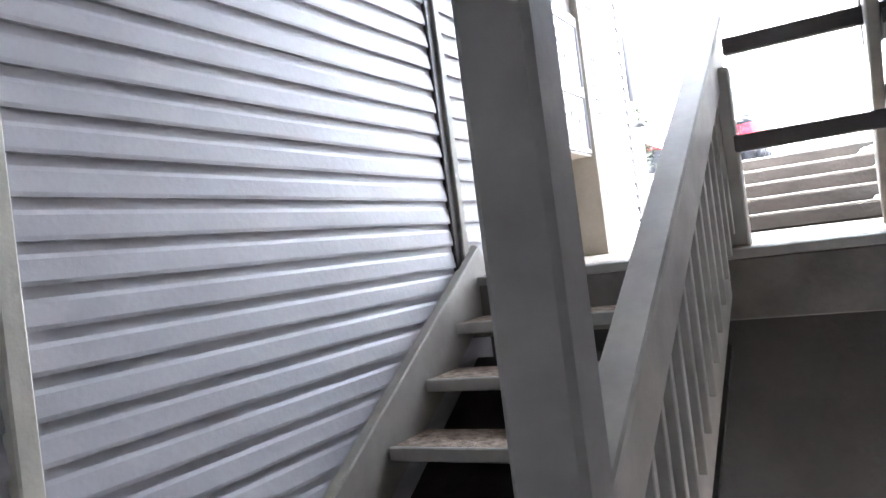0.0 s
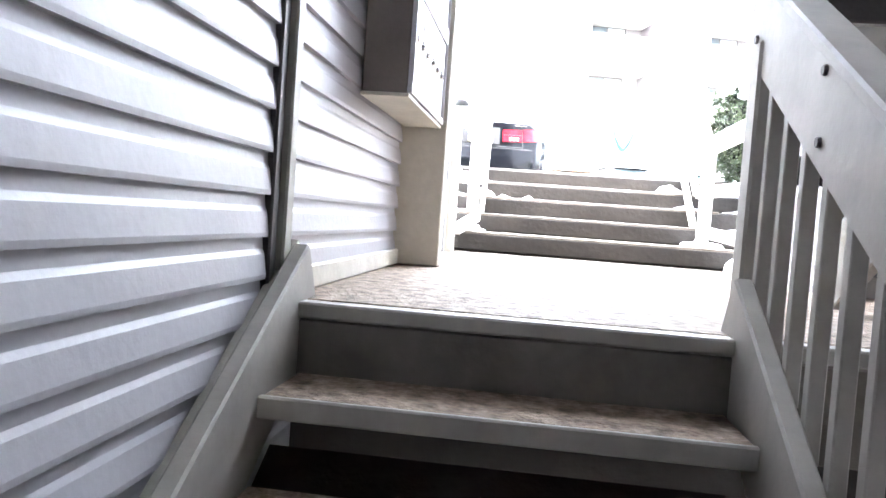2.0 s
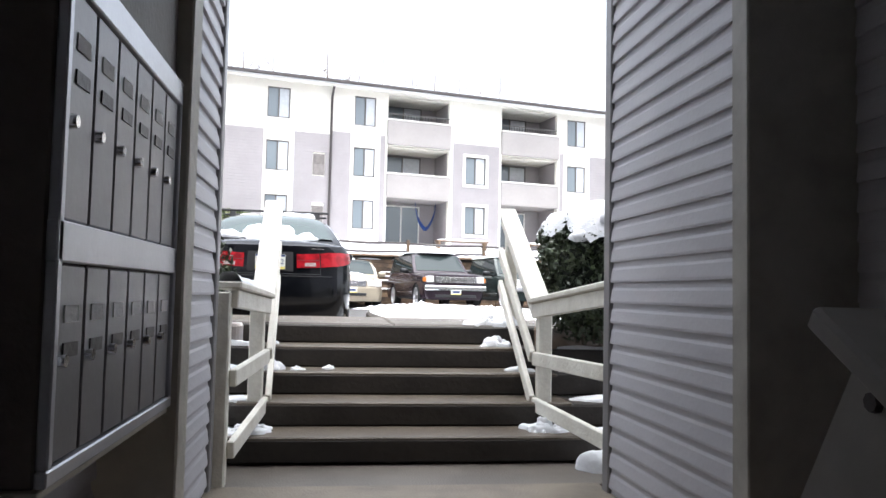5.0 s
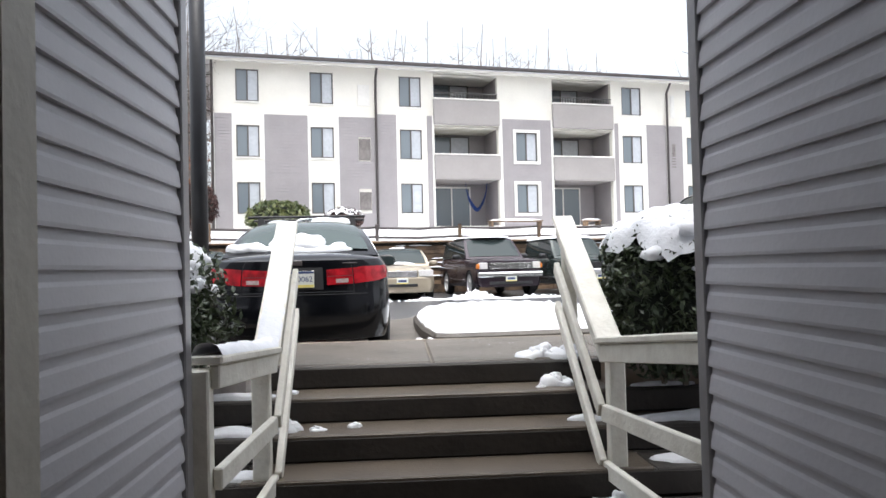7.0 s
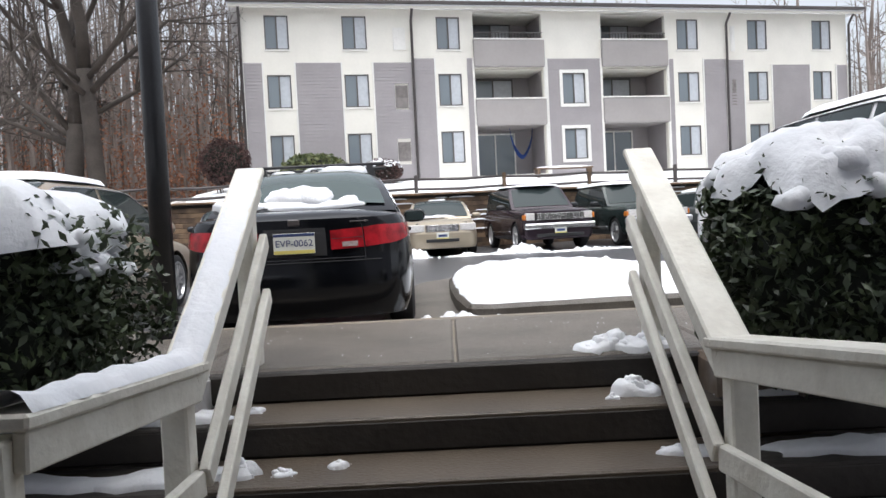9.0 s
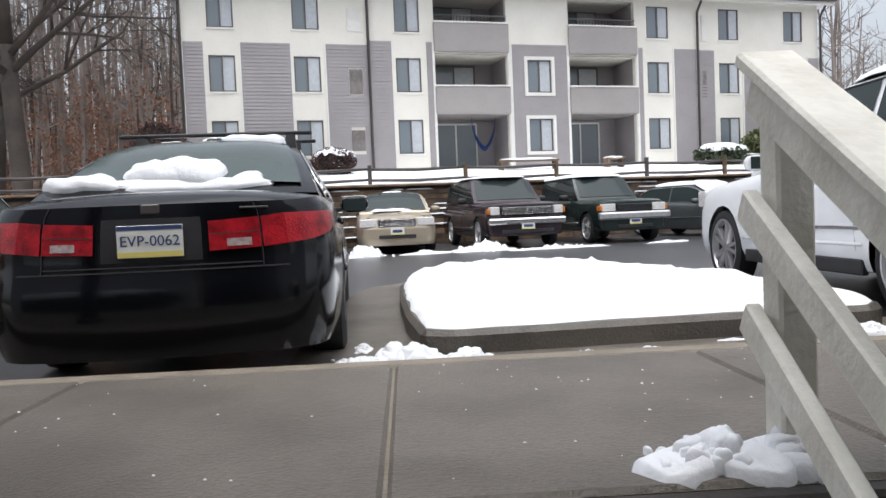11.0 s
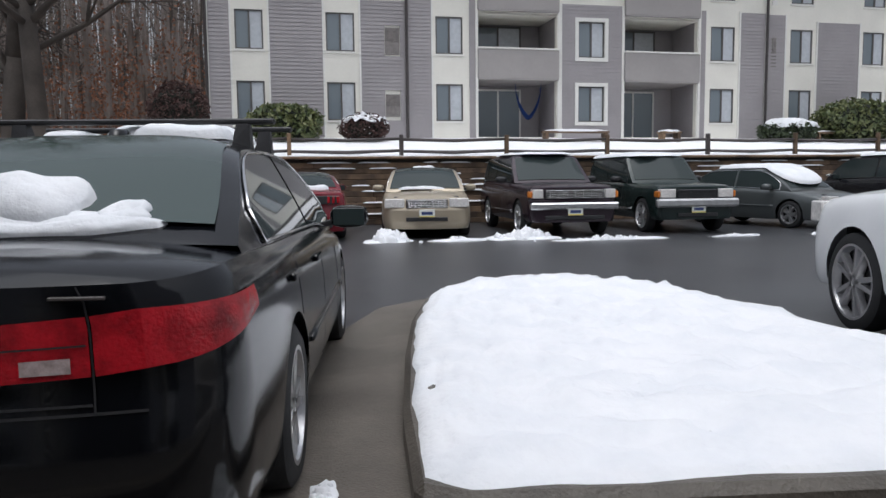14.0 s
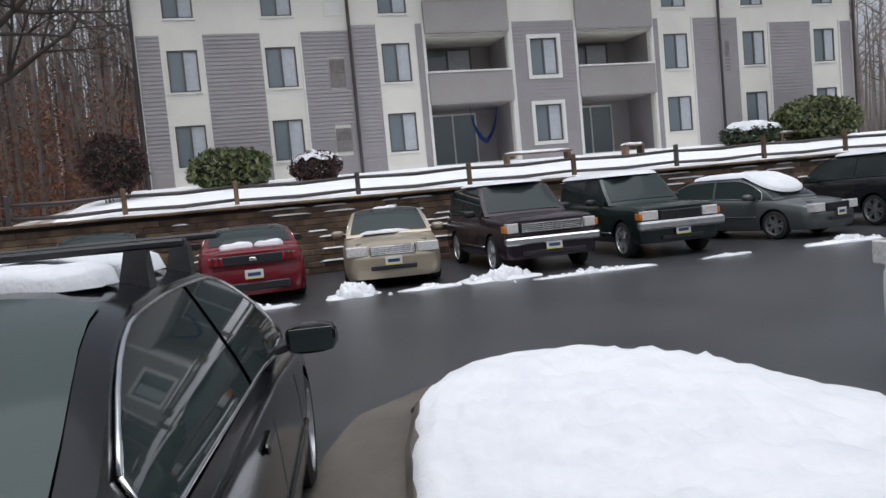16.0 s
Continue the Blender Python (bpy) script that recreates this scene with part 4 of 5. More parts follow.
    cs = sorted({*np.linspace(cab[0], cab[1], 9), *np.linspace(cab[1], cab[2], 9), *np.linspace(cab[2], cab[3], 9)})
    crown = [1.0, 0.985, 0.94, 0.85, 0.6, 0.3, 0.0]
    rows = []
    for y in cs:
        zt0, z0 = roofline(y), belt(y) - 0.02
        ze = zt0 - 0.065 * min(1.0, max(0.0, (zt0 - z0) / 0.35))
        pts = [(cab_side(y, z0 + (ze - z0) * q), y, z0 + (ze - z0) * q) for q in (0, 0.25, 0.5, 0.75, 0.92)]
        xe = cab_side(y, ze)
        pts += [(xe * q, y, ze + (zt0 - ze) * (1 - q ** 4.5)) for q in crown]
        rows.append(pts + [(-x, yy, z) for x, yy, z in pts[-2::-1]])
    c = len(rows[0])
    vs = [p for row in rows for p in row]
    fs = [(i * c + j, i * c + j + 1, (i + 1) * c + j + 1, (i + 1) * c + j) for i in range(len(rows) - 1) for j in range(c - 1)]
    put("roof", mesh_of("roof", vs, [f[::-1] for f in fs], paintm, True, 40), root)

    def patch(nm, fn, material, parent, nu=10, nv=6, label=""):
        pv = [fn(i / nu, j / nv) for j in range(nv + 1) for i in range(nu + 1)]
        pf = [(j * (nu + 1) + i, j * (nu + 1) + i + 1, (j + 1) * (nu + 1) + i + 1, (j + 1) * (nu + 1) + i) for j in range(nv) for i in range(nu)]
        return put(nm, mesh_of(nm, pv, pf, material, True), parent, None, label)

    def screen_fn(ya, yb, away):
        def fn(i, j):
            y = ya + (yb - ya) * j
            zt0, z0 = roofline(y), belt(y) - 0.02
            ze = zt0 - 0.065 * min(1.0, max(0.0, (zt0 - z0) / 0.35))
            q = (i * 2 - 1) * 0.90
            return (cab_side(y, ze) * q, y + away * 0.006, ze + (zt0 - ze) * (1 - abs(q) ** 4.5) + 0.008)
        return fn

    patch("windscreen", screen_fn(cab[3] - 0.06, cab[2] + 0.10 * (cab[3] - cab[2]), 1), glass or CARGLASS, root)
    patch("rear_window", screen_fn(cab[0] + 0.09 * (cab[1] - cab[0]), cab[1] - 0.12 * (cab[1] - cab[0]), -1), screen or glass or CARGLASS, root)

    def glass_top(y):
        return roofline(y) - 0.085

    def sill_z(y):
        return belt(y) + 0.022

    fine = np.linspace(cab[0], cab[3], 120)
    tall = [y for y in fine if glass_top(y) - sill_z(y) > 0.05]
    ya, yb = tall[0] + 0.10, tall[-1] - 0.14
    ym = (cab[1] + cab[2]) / 2 + 0.10
    cuts = [(ya, ym - 0.03), (ym + 0.03, yb)]
    if boxy > 0.2:
        yq = ym - 0.98
        cuts = [(ya, yq - 0.03), (yq + 0.03, ym - 0.03), (ym + 0.03, yb)]
    for sx in (-1, 1):
        for y0, y1 in cuts:
            def pane_fn(i, j, y0=y0, y1=y1, sx=sx):
                y = y0 + (y1 - y0) * i
                z = sill_z(y) + (glass_top(y) - sill_z(y)) * j
                return (sx * (cab_side(y, z) + 0.007), y, z)
            patch("side_window", pane_fn, CARGLASS, root, 14, 5)
        edge = [(y, glass_top(y) + 0.006) for y in np.linspace(ya, yb, 22)] + [(y, sill_z(y) - 0.006) for y in np.linspace(yb, ya, 14)]
        sr = Soup()
        sr.tube([(sx * (cab_side(y, z) + 0.009), y, z) for y, z in edge + edge[:1]], [0.0075] * (len(edge) + 1), 6)
        put("window_trim", sr.mesh("window_trim", trim or (CHROME if boxy < 0.5 else PLASTIC), True), root)
        mr = Soup()
        prof = [(-0.075, 0.6), (-0.06, 0.92), (-0.01, 1.0), (0.05, 0.85), (0.085, 0.45)]
        mv = []
        for yy, q in prof:
            for a in range(16):
                ang = 2 * math.pi * a / 16
                ca, sa = math.cos(ang), math.sin(ang)
                sq = (abs(ca) ** 3.5 + abs(sa) ** 3.5) ** (-1 / 3.5)
                mv.append((0.125 * q * ca * sq + 0.02 * sx * yy, yy, 0.075 + 0.075 * q * sa * sq))
        mr.add(mv, [(i * 16 + j, i * 16 + (j + 1) % 16, (i + 1) * 16 + (j + 1) % 16, (i + 1) * 16 + j) for i in range(4) for j in range(16)] + [tuple(range(16))[::-1], tuple(64 + j for j in range(16))])
        ymir = cab[3] - 0.52
        mo = put("mirror", mr.mesh("mirror", paintm if boxy < 0.9 else PLASTIC, True, 40), root, pose(sx * (W / 2 + 0.09), ymir, belt(ymir) + 0.0))
        box("mirror_glass", -0.10, 0.10, -0.084, -0.0765, 0.02, 0.13, CARGLASS, mo, 0.003)
        beam("mirror_arm", (-sx * 0.18, 0.02, 0.02), (-sx * 0.04, 0.01, 0.06), 0.07, 0.04, PLASTIC, mo)
        for y in (ym - 0.14, ym - 1.02):
            z = belt(y) - 0.13
            beam("door_handle", (sx * (side(y, z) + 0.010), y, z), (sx * (side(y - 0.2, z) + 0.010), y - 0.2, z), 0.024, 0.034, paintm, body, 0.008)
        for y in (cab[3] - 0.42, ym, ym - 0.98):
            zt0, z0 = belt(y) - 0.01, max(sill + 0.06, arch(y) + 0.02)
            sm = Soup()
            sm.tube([(sx * (side(y, z) - 0.001), y, z) for z in np.linspace(z0, zt0, 7)], [0.0035] * 7, 5)
            put("door_seam", sm.mesh("door_seam", PLASTIC), body)
        mv = Soup()
        yy = np.linspace(yr + ra + 0.06, yf - ra - 0.06, 10)
        mv.tube([(sx * (side(y, 0.50) + 0.003), y, 0.50) for y in yy], [0.016] * 10, 6)
        put("side_moulding", mv.mesh("side_moulding", paintm if boxy < 0.9 else CHROME, True), body)
    # wheels
    tw = 0.105
    rs = [(-tw, r - 0.10), (-tw - 0.008, r - 0.05), (-tw * 0.85, r - 0.008), (-tw * 0.5, r), (tw * 0.5, r), (tw * 0.85, r - 0.008), (tw + 0.008, r - 0.05), (tw, r - 0.10)]
    tv, tf = [], []
    seg = 32
    for a in range(seg):
        t = 2 * math.pi * a / seg
        tv += [(x, q * math.cos(t), q * math.sin(t)) for x, q in rs]
    for a in range(seg):
        bq = (a + 1) % seg
        for j in range(7):
            tf.append((a * 8 + j, a * 8 + j + 1, bq * 8 + j + 1, bq * 8 + j))
    me_tyre = mesh_of("tyre", tv, [f[::-1] for f in tf], RUBBER, True, 40)
    rim = Soup()
    rr = r - 0.095
    hub = Soup()
    hub.tube([(-tw + 0.02, 0, 0), (tw - 0.075, 0, 0)], [rr, rr], 28)
    me_hub = hub.mesh("rim_backing", PLASTIC, True, 30)
    rim.tube([(tw - 0.06, 0, 0), (tw - 0.015, 0, 0)], [0.065, 0.05], 16)
    for a in range(10):
        t = 2 * math.pi * (a // 2) / 5 + (0.20 if a % 2 else -0.20)
        d = Vector((0, math.cos(t), math.sin(t)))
        e = Vector((0, -math.sin(t), math.cos(t)))
        p0, p1 = d * 0.03, d * (rr - 0.005)
        x0, x1 = Vector((tw - 0.06, 0, 0)), Vector((tw - 0.012, 0, 0))
        rim.add([p0 - e * 0.03 + x0, p1 - e * 0.024 + x0, p1 + e * 0.024 + x0, p0 + e * 0.03 + x0, p0 - e * 0.02 + x1, p1 - e * 0.016 + x1, p1 + e * 0.016 + x1, p0 + e * 0.02 + x1], BOXF)
    lip, lf = [], []
    for a in range(28):
        t = 2 * math.pi * a / 28
        for x, q in ((tw - 0.06, rr - 0.03), (tw + 0.002, rr - 0.012), (tw + 0.002, rr + 0.006)):
            lip.append((x, q * math.cos(t), q * math.sin(t)))
    for a in range(28):
        bq = (a + 1) % 28
        lf += [(a * 3, a * 3 + 1, bq * 3 + 1, bq * 3), (a * 3 + 1, a * 3 + 2, bq * 3 + 2, bq * 3 + 1)]
    rim.add(lip, lf)
    me_rim = rim.mesh("rim", ALLOY, True, 30)
    for sx in (-1, 1):
        for y in (yf, yr):
            wl = put("wheel", me_tyre, root, pose(sx * (half(y) - tw - 0.012), y, r, 0, 0, 0 if sx > 0 else 180), "tyre on alloy rim")
            put("rim", me_rim, wl)
            put("rim_backing", me_hub, wl)
    box("underbody", -W / 2 + 0.27, W / 2 - 0.27, -R + 0.30, F - 0.3, sill - 0.02, zb - 0.12, PLASTIC, root, 0.02)
    box("floor_pan", -W / 2 + 0.10, W / 2 - 0.10, yr + ra + 0.03, yf - ra - 0.03, sill - 0.015, sill + 0.08, PLASTIC, root, 0.02)

    def tail_skin(s, z, out=0.006):
        """A point on the tail: s to 1 runs from the middle to the corner, from 1 on forward along the flank in metres."""
        y0 = ys[0]
        if s <= 1:
            return (side(y0, z) * s + out * 0.5 * s, y0 + end_shift(y0, z) - 0.07 * (1 - s * s) - out, z)
        y = y0 + s - 1
        return (side(y, z) + out, y + end_shift(y, z) - out * max(0, 1 - (s - 1) * 4), z)

    root_skin[root.name] = (tail_skin, patch)
    return root, F, R, body


root_skin = {}


def lamp_box(parent, nm, material, x0, x1, y0, y1, z0, z1, label=""):
    return box(nm, min(x0, x1), max(x0, x1), min(y0, y1), max(y0, y1), z0, z1, material, parent, 0.014, label)


def plate(parent, y, z, out, text=None, x=0.0):
    p = box("number_plate", x - 0.155, x + 0.155, y - 0.006, y + 0.006, z - 0.078, z + 0.078, PLATEM, parent, 0.003)
    f = y + out * 0.0065
    box("plate_band", x - 0.153, x + 0.153, f, f + out * 0.001, z - 0.076, z - 0.050, PLATEY, p, 0)
    box("plate_band", x - 0.153, x + 0.153, f, f + out * 0.001, z + 0.055, z + 0.076, PLATEB if text else PLATEM, p, 0)
    if text:
        letters(text, 0.072, pose(x, f + out * 0.001, z, 90, 0, 0 if out < 0 else 180), p, PLATEB, "plate_number")
    else:
        box("plate_bar", x - 0.11, x + 0.11, f, f + out * 0.0012, z - 0.03, z + 0.03, PLATEB, p, 0)


def front_face(root, F, W, zh, grille, lampm=CLEARLENS, wide=0.5, boxy=False, amber=False):
    y = F - 0.03
    z0, z1 = zh - 0.30, zh - 0.13
    if boxy:
        y = F + 0.0
    g = box("grille", -wide, wide, y - 0.05, y + 0.012, z0, z1 + 0.01, PLASTIC, root, 0.01)
    for k in range(5):
        zz = z0 + 0.02 + k * (z1 - z0 - 0.03) / 4
        box("grille_bar", -wide + 0.02, wide - 0.02, y + 0.0125, y + 0.024, zz - 0.008, zz + 0.008, grille, g, 0.002)
    for k in range(-3, 4):
        box("grille_bar", k * wide / 3.6 - 0.006, k * wide / 3.6 + 0.006, y + 0.0125, y + 0.022, z0 + 0.01, z1, grille, g, 0)
    for sx in (-1, 1):
        lamp_box(root, "headlight", lampm, sx * (wide + 0.03), sx * (W / 2 - 0.09), y - 0.22, y - 0.02, z0 + 0.01, z1 + 0.02)
        if amber:
            lamp_box(root, "indicator", AMBER, sx * (W / 2 - 0.085), sx * (W / 2 - 0.03), y - 0.24, y - 0.03, z0 + 0.02, z1 - 0.02)
    box("lower_intake", -wide, wide, F + 0.01, F + 0.035, 0.36, 0.44, PLASTIC, root, 0.01)
    plate(root, F + 0.045, 0.52, 1)


# black saloon with roof bars, rear to the pavement
BLACKP = paint("black_car_paint", (0.004, 0.0045, 0.006), 0.14, coat=0.18, spec=0.3)
acc, F, R, ab = car("saloon_car", "black four door saloon car with snow and roof bars", BLACKP, pose(-0.61, 13.24, ROAD, 0, 0, 4.0), L=4.82, fo=0.96, glass=WETGLASS, tumble=0.25, zd=1.03, zb=0.94, H=1.42, cab=(-1.86, -0.72, 0.15, 1.2))
skin, patch_on = root_skin[acc.name]
for sx in (-1, 1):
    def lens(s0, s1, lo0, lo1, hi0, hi1, out=0.008):
        def fn(i, j):
            s = s0 + (s1 - s0) * i
            lo, hi = lo0 + (lo1 - lo0) * i, hi0 + (hi1 - hi0) * i
            x, y, z = skin(s, lo + (hi - lo) * j, out)
            return (sx * x, y, z)
        return fn
    tl = patch_on("tail_light", lens(0.42, 0.80, 0.715, 0.725, 0.862, 0.876, 0.012), REDLENS, acc, 10, 6, "red tail light on the boot lid")
    patch_on("reversing_light", lens(0.55, 0.73, 0.735, 0.737, 0.772, 0.775, 0.017), CLEARDULL, tl, 6, 3)
    patch_on("lens_divider", lens(0.43, 0.79, 0.796, 0.802, 0.801, 0.807, 0.016), PLASTIC, tl, 8, 2)
    cl = patch_on("corner_tail_light", lens(0.815, 1.0, 0.725, 0.738, 0.877, 0.890, 0.012), REDLENS, acc, 8, 6, "red wraparound tail light")
    patch_on("lens_wrap", lens(1.0, 1.40, 0.738, 0.835, 0.890, 0.900, 0.012), REDLENS, cl, 12, 6)
    patch_on("boot_gap", lens(0.803, 0.812, 0.63, 0.63, 0.95, 0.95, 0.006), PLASTIC, acc, 2, 8)
    ex = Soup()
    ex.tube([(sx * 0.55, -R + 0.12, 0.25), (sx * 0.55, -R + 0.30, 0.25)], [0.035, 0.035], 12)
    put("exhaust", ex.mesh("exhaust", CHROME, True, 40), acc)


def across(z0, z1, s, out):
    """A band across the whole tail at that height."""
    def fn(i, j):
        q = (i * 2 - 1) * s
        x, y, z = skin(abs(q), z0 + (z1 - z0) * j, out)
        return (math.copysign(x, q), y, z)
    return fn


patch_on("plate_recess", across(0.675, 0.885, 0.37, 0.004), PLASTIC, acc, 10, 4)
patch_on("bumper_seam", across(0.625, 0.633, 1.0, 0.003), PLASTIC, acc, 24, 1)
patch_on("boot_seam", across(0.648, 0.655, 0.80, 0.004), PLASTIC, acc, 20, 1)
PY = skin(0.0, 0.77, 0)[1] - 0.018
plate(acc, PY, 0.775, -1, "EVP-0062")
BY = skin(0.0, 0.925, 0)[1]
box("boot_badge", -0.045, 0.045, BY - 0.010, BY + 0.004, 0.905, 0.955, DARKTRIM, acc, 0.008)
x, BY, z = skin(0.62, 0.925, 0)
box("boot_badge", 0.42, 0.56, BY - 0.006, BY + 0.01, 0.918, 0.927, DARKTRIM, acc, 0.002)
s = Soup()
s.add(*lump(0, 0, 0.045, 0.09, 0.035, 9, 12, 6, rough=0.02))
put("roof_aerial", s.mesh("roof_aerial", BLACKP, True), acc, pose(0, -0.62, 1.428))
for yb, nm in ((-0.42, "roof_bar"), (0.22, "roof_bar")):
    rb = beam(nm, (-0.70, yb, 1.51), (0.70, yb, 1.51), 0.06, 0.028, PLASTIC, acc, 0.008, "black roof bar")
    for sx in (-1, 1):
        ft = Soup()
        ft.add([(sx * 0.49, yb - 0.05, 1.395), (sx * 0.585, yb - 0.05, 1.345), (sx * 0.585, yb + 0.05, 1.345), (sx * 0.49, yb + 0.05, 1.395), (sx * 0.51, yb - 0.03, 1.498), (sx * 0.575, yb - 0.03, 1.498), (sx * 0.575, yb + 0.03, 1.498), (sx * 0.51, yb + 0.03, 1.498)], BOXF)
        put("bar_foot", ft.mesh("bar_foot", PLASTIC), rb)
snow("rear_window_snow", [(0.02, 0.02, 0.25, 0.13, 0.10, 3.1, dict(rough=0.45, grain=6)), (-0.10, 0.05, 0.13, 0.09, 0.09, 4.4, dict(rough=0.5, grain=7)), (0.08, -0.10, 0.48, 0.07, 0.035, 5.2, dict(rough=0.6, grain=8)), (0.44, -0.04, 0.09, 0.08, 0.04, 6.6, dict(rough=0.5, grain=9)), (-0.5, -0.06, 0.2, 0.09, 0.05, 6.9, dict(rough=0.6, grain=9))], pose(-0.05, -1.66, 1.115, 27, 0, 0), "melting clump of snow", acc)
snow("roof_snow", [(0.14, 0.1, 0.36, 0.34, 0.075, 8.3, dict(rough=0.4)), (0.30, -0.32, 0.22, 0.14, 0.06, 2.3, dict(rough=0.5))], pose(0, -0.25, 1.425), "patch of snow on the roof", acc)
snow("roof_snow", [(0.0, 0.0, 0.13, 0.3, 0.05, 1.3, dict(rough=0.5))], pose(-0.33, -0.25, 1.42), "patch of snow on the roof", acc)

# white sport utility car beside the island
WHITEP = paint("white_car_paint", (0.80, 0.81, 0.82), 0.22)
jeep, F, R, jb = car("sport_utility_car", "white sport utility car with snow on its roof", WHITEP, pose(5.06, 13.35, ROAD, 0, 0, 0), L=4.82, W=1.94, H=1.78, wb=2.91, fo=0.9, r=0.385, zh=1.10, zd=1.12, zb=1.13, cab=(-2.3, -1.95, 0.0, 0.95), tumble=0.2, boxy=0.3, trim=PLASTIC)
front_face(jeep, F, 1.94, 1.10, CHROME, wide=0.48)
for sx in (-1, 1):
    beam("chrome_strip", (sx * 0.972, -0.95, 0.62), (sx * 0.972, 0.95, 0.62), 0.02, 0.03, CHROME, jb, 0.004)
    beam("sill_panel", (sx * 0.93, -0.95, 0.33), (sx * 0.93, 0.95, 0.33), 0.06, 0.12, PLASTIC, jb, 0.01)
snow("roof_snow", [(0, 0, 0.62, 0.95, 0.09, 4.2, dict(rough=0.12, power=4))], pose(0, -1.0, 1.79), "snow on the roof", jeep)


def row_car(u, v_front, length, fo_wb, flip=True):
    """A pose for a car in the far row whose near end lies at v_front."""
    return FACADE @ pose(u, v_front + fo_wb, ROAD, 0, 0, 180 if flip else 0)


GOLD = paint("champagne_paint", (0.42, 0.36, 0.27), 0.28, 0.4)
c1, F, R, _ = car("saloon_car", "champagne gold saloon car with snow on bonnet", GOLD, row_car(-1.62, -11.7, 5.2, 2.56) @ pose(0, 0, 0, 0, 0, -10), L=5.2, W=1.88, H=1.46, wb=2.93, fo=1.09, zh=0.92, zb=0.97, cab=(-2.0, -1.1, 0.35, 1.3))
front_face(c1, F, 1.88, 0.92, CHROME, wide=0.42)
snow("bonnet_snow", [(0.1, 0, 0.4, 0.12, 0.05, 3.3, dict(rough=0.6))], pose(0, 1.35, 1.0), "snow at the foot of the windscreen", c1)
snow("bonnet_snow", [(0.0, 0, 0.25, 0.1, 0.04, 5.3, dict(rough=0.6))], pose(0, 0.1, 1.47), "snow on the roof", c1)
MAROON = paint("dark_maroon_paint", (0.030, 0.018, 0.026), 0.25, 0.2)
c2, F, R, _ = car("large_utility_car", "dark maroon full size utility car with chrome grille", MAROON, row_car(1.05, -12.2, 5.0, 2.45) @ pose(0, 0, 0, 0, 0, -4), L=5.2, W=1.92, H=1.74, wb=3.0, fo=0.95, r=0.37, zh=1.08, zd=1.08, zb=1.10, cab=(-2.5, -2.25, 0.2, 0.95), tumble=0.13, boxy=0.9)
front_face(c2, F, 1.92, 1.08, CHROME, wide=0.62, boxy=True, amber=True)
box("chrome_bumper", -0.93, 0.93, F - 0.1, F + 0.06, 0.56, 0.70, CHROME, c2, 0.03)
snow("roof_snow", [(0, 0, 0.78, 1.2, 0.05, 6.2, dict(rough=0.3, power=4))], pose(0, -0.9, 1.755), "thin snow on the roof", c2)
GREENP = paint("dark_green_paint", (0.016, 0.028, 0.026), 0.25, 0.2)
c3, F, R, _ = car("off_road_car", "dark green boxy off-road car with silver bumper", GREENP, row_car(3.75, -12.2, 4.5, 2.2) @ pose(0, 0, 0, 0, 0, -3), L=4.6, W=1.82, H=1.70, wb=2.76, fo=0.82, r=0.37, zh=1.05, zd=1.05, zb=1.08, cab=(-2.15, -1.9, 0.15, 0.75), tumble=0.12, boxy=1.0)
front_face(c3, F, 1.82, 1.05, PLASTIC, wide=0.45, boxy=True, amber=True)
box("silver_bumper", -0.92, 0.92, F - 0.1, F + 0.08, 0.56, 0.74, ALLOY, c3, 0.04)
snow("roof_snow", [(0, 0, 0.74, 1.25, 0.10, 7.2, dict(rough=0.12, power=5))], pose(0, -0.95, 1.70), "thick snow on the roof", c3)
GREYP = paint("grey_green_paint", (0.11, 0.12, 0.12), 0.28, 0.4)
c4, F, R, _ = car("coupe_car", "grey coupe car half covered with snow", GREYP, row_car(6.9, -12.2, 4.4, 2.3) @ pose(0, 0, 0, 0, 0, 16), L=4.5, W=1.75, H=1.40, wb=2.62, fo=0.98, r=0.31, zh=0.84, zb=0.9, cab=(-1.8, -0.95, 0.2, 1.3))
front_face(c4, F, 1.75, 0.84, PLASTIC, wide=0.40)
snow("roof_snow", [(0, 0, 0.64, 0.95, 0.10, 9.2, dict(rough=0.15, power=3.5))], pose(0, -0.3, 1.40), "thick snow on the roof", c4)
snow("screen_snow", [(0, 0, 0.66, 0.52, 0.11, 2.2, dict(rough=0.15, power=3.5))], pose(0, 0.80, 1.235, -26, 0, 0), "snow covering the windscreen", c4)
DARKP = paint("near_black_paint", (0.014, 0.015, 0.018), 0.22)
c5, F, R, _ = car("sport_utility_car", "black sport utility car with snowy roof", DARKP, row_car(10.4, -12.0, 4.6, 2.3, False), L=4.6, W=1.85, H=1.68, wb=2.7, fo=0.9, r=0.36, zh=1.05, zd=1.08, zb=1.1, cab=(-2.2, -1.85, 0.1, 0.95), boxy=0.5)
for sx in (-1, 1):
    lamp_box(c5, "tail_light", AMBER, sx * 0.70, sx * 0.90, -R + 0.0, -R + 0.2, 0.86, 1.02)
plate(c5, -R - 0.01, 0.80, -1)
snow("roof_snow", [(0, 0, 0.7, 1.1, 0.08, 5.5, dict(rough=0.2, power=4))], pose(0, -0.85, 1.695), "snow on the roof", c5)
REDP = paint("ruby_red_paint", (0.16, 0.008, 0.016), 0.2, 0.2)
c6, F, R, _ = car("sports_coupe", "ruby red sports coupe with snow on its boot", REDP, row_car(-4.55, -11.6, 4.8, 2.35, False), L=4.8, W=1.9, H=1.38, wb=2.72, fo=0.95, r=0.345, zh=0.92, zd=1.02, zb=0.98, cab=(-1.75, -0.75, 0.1, 1.15))
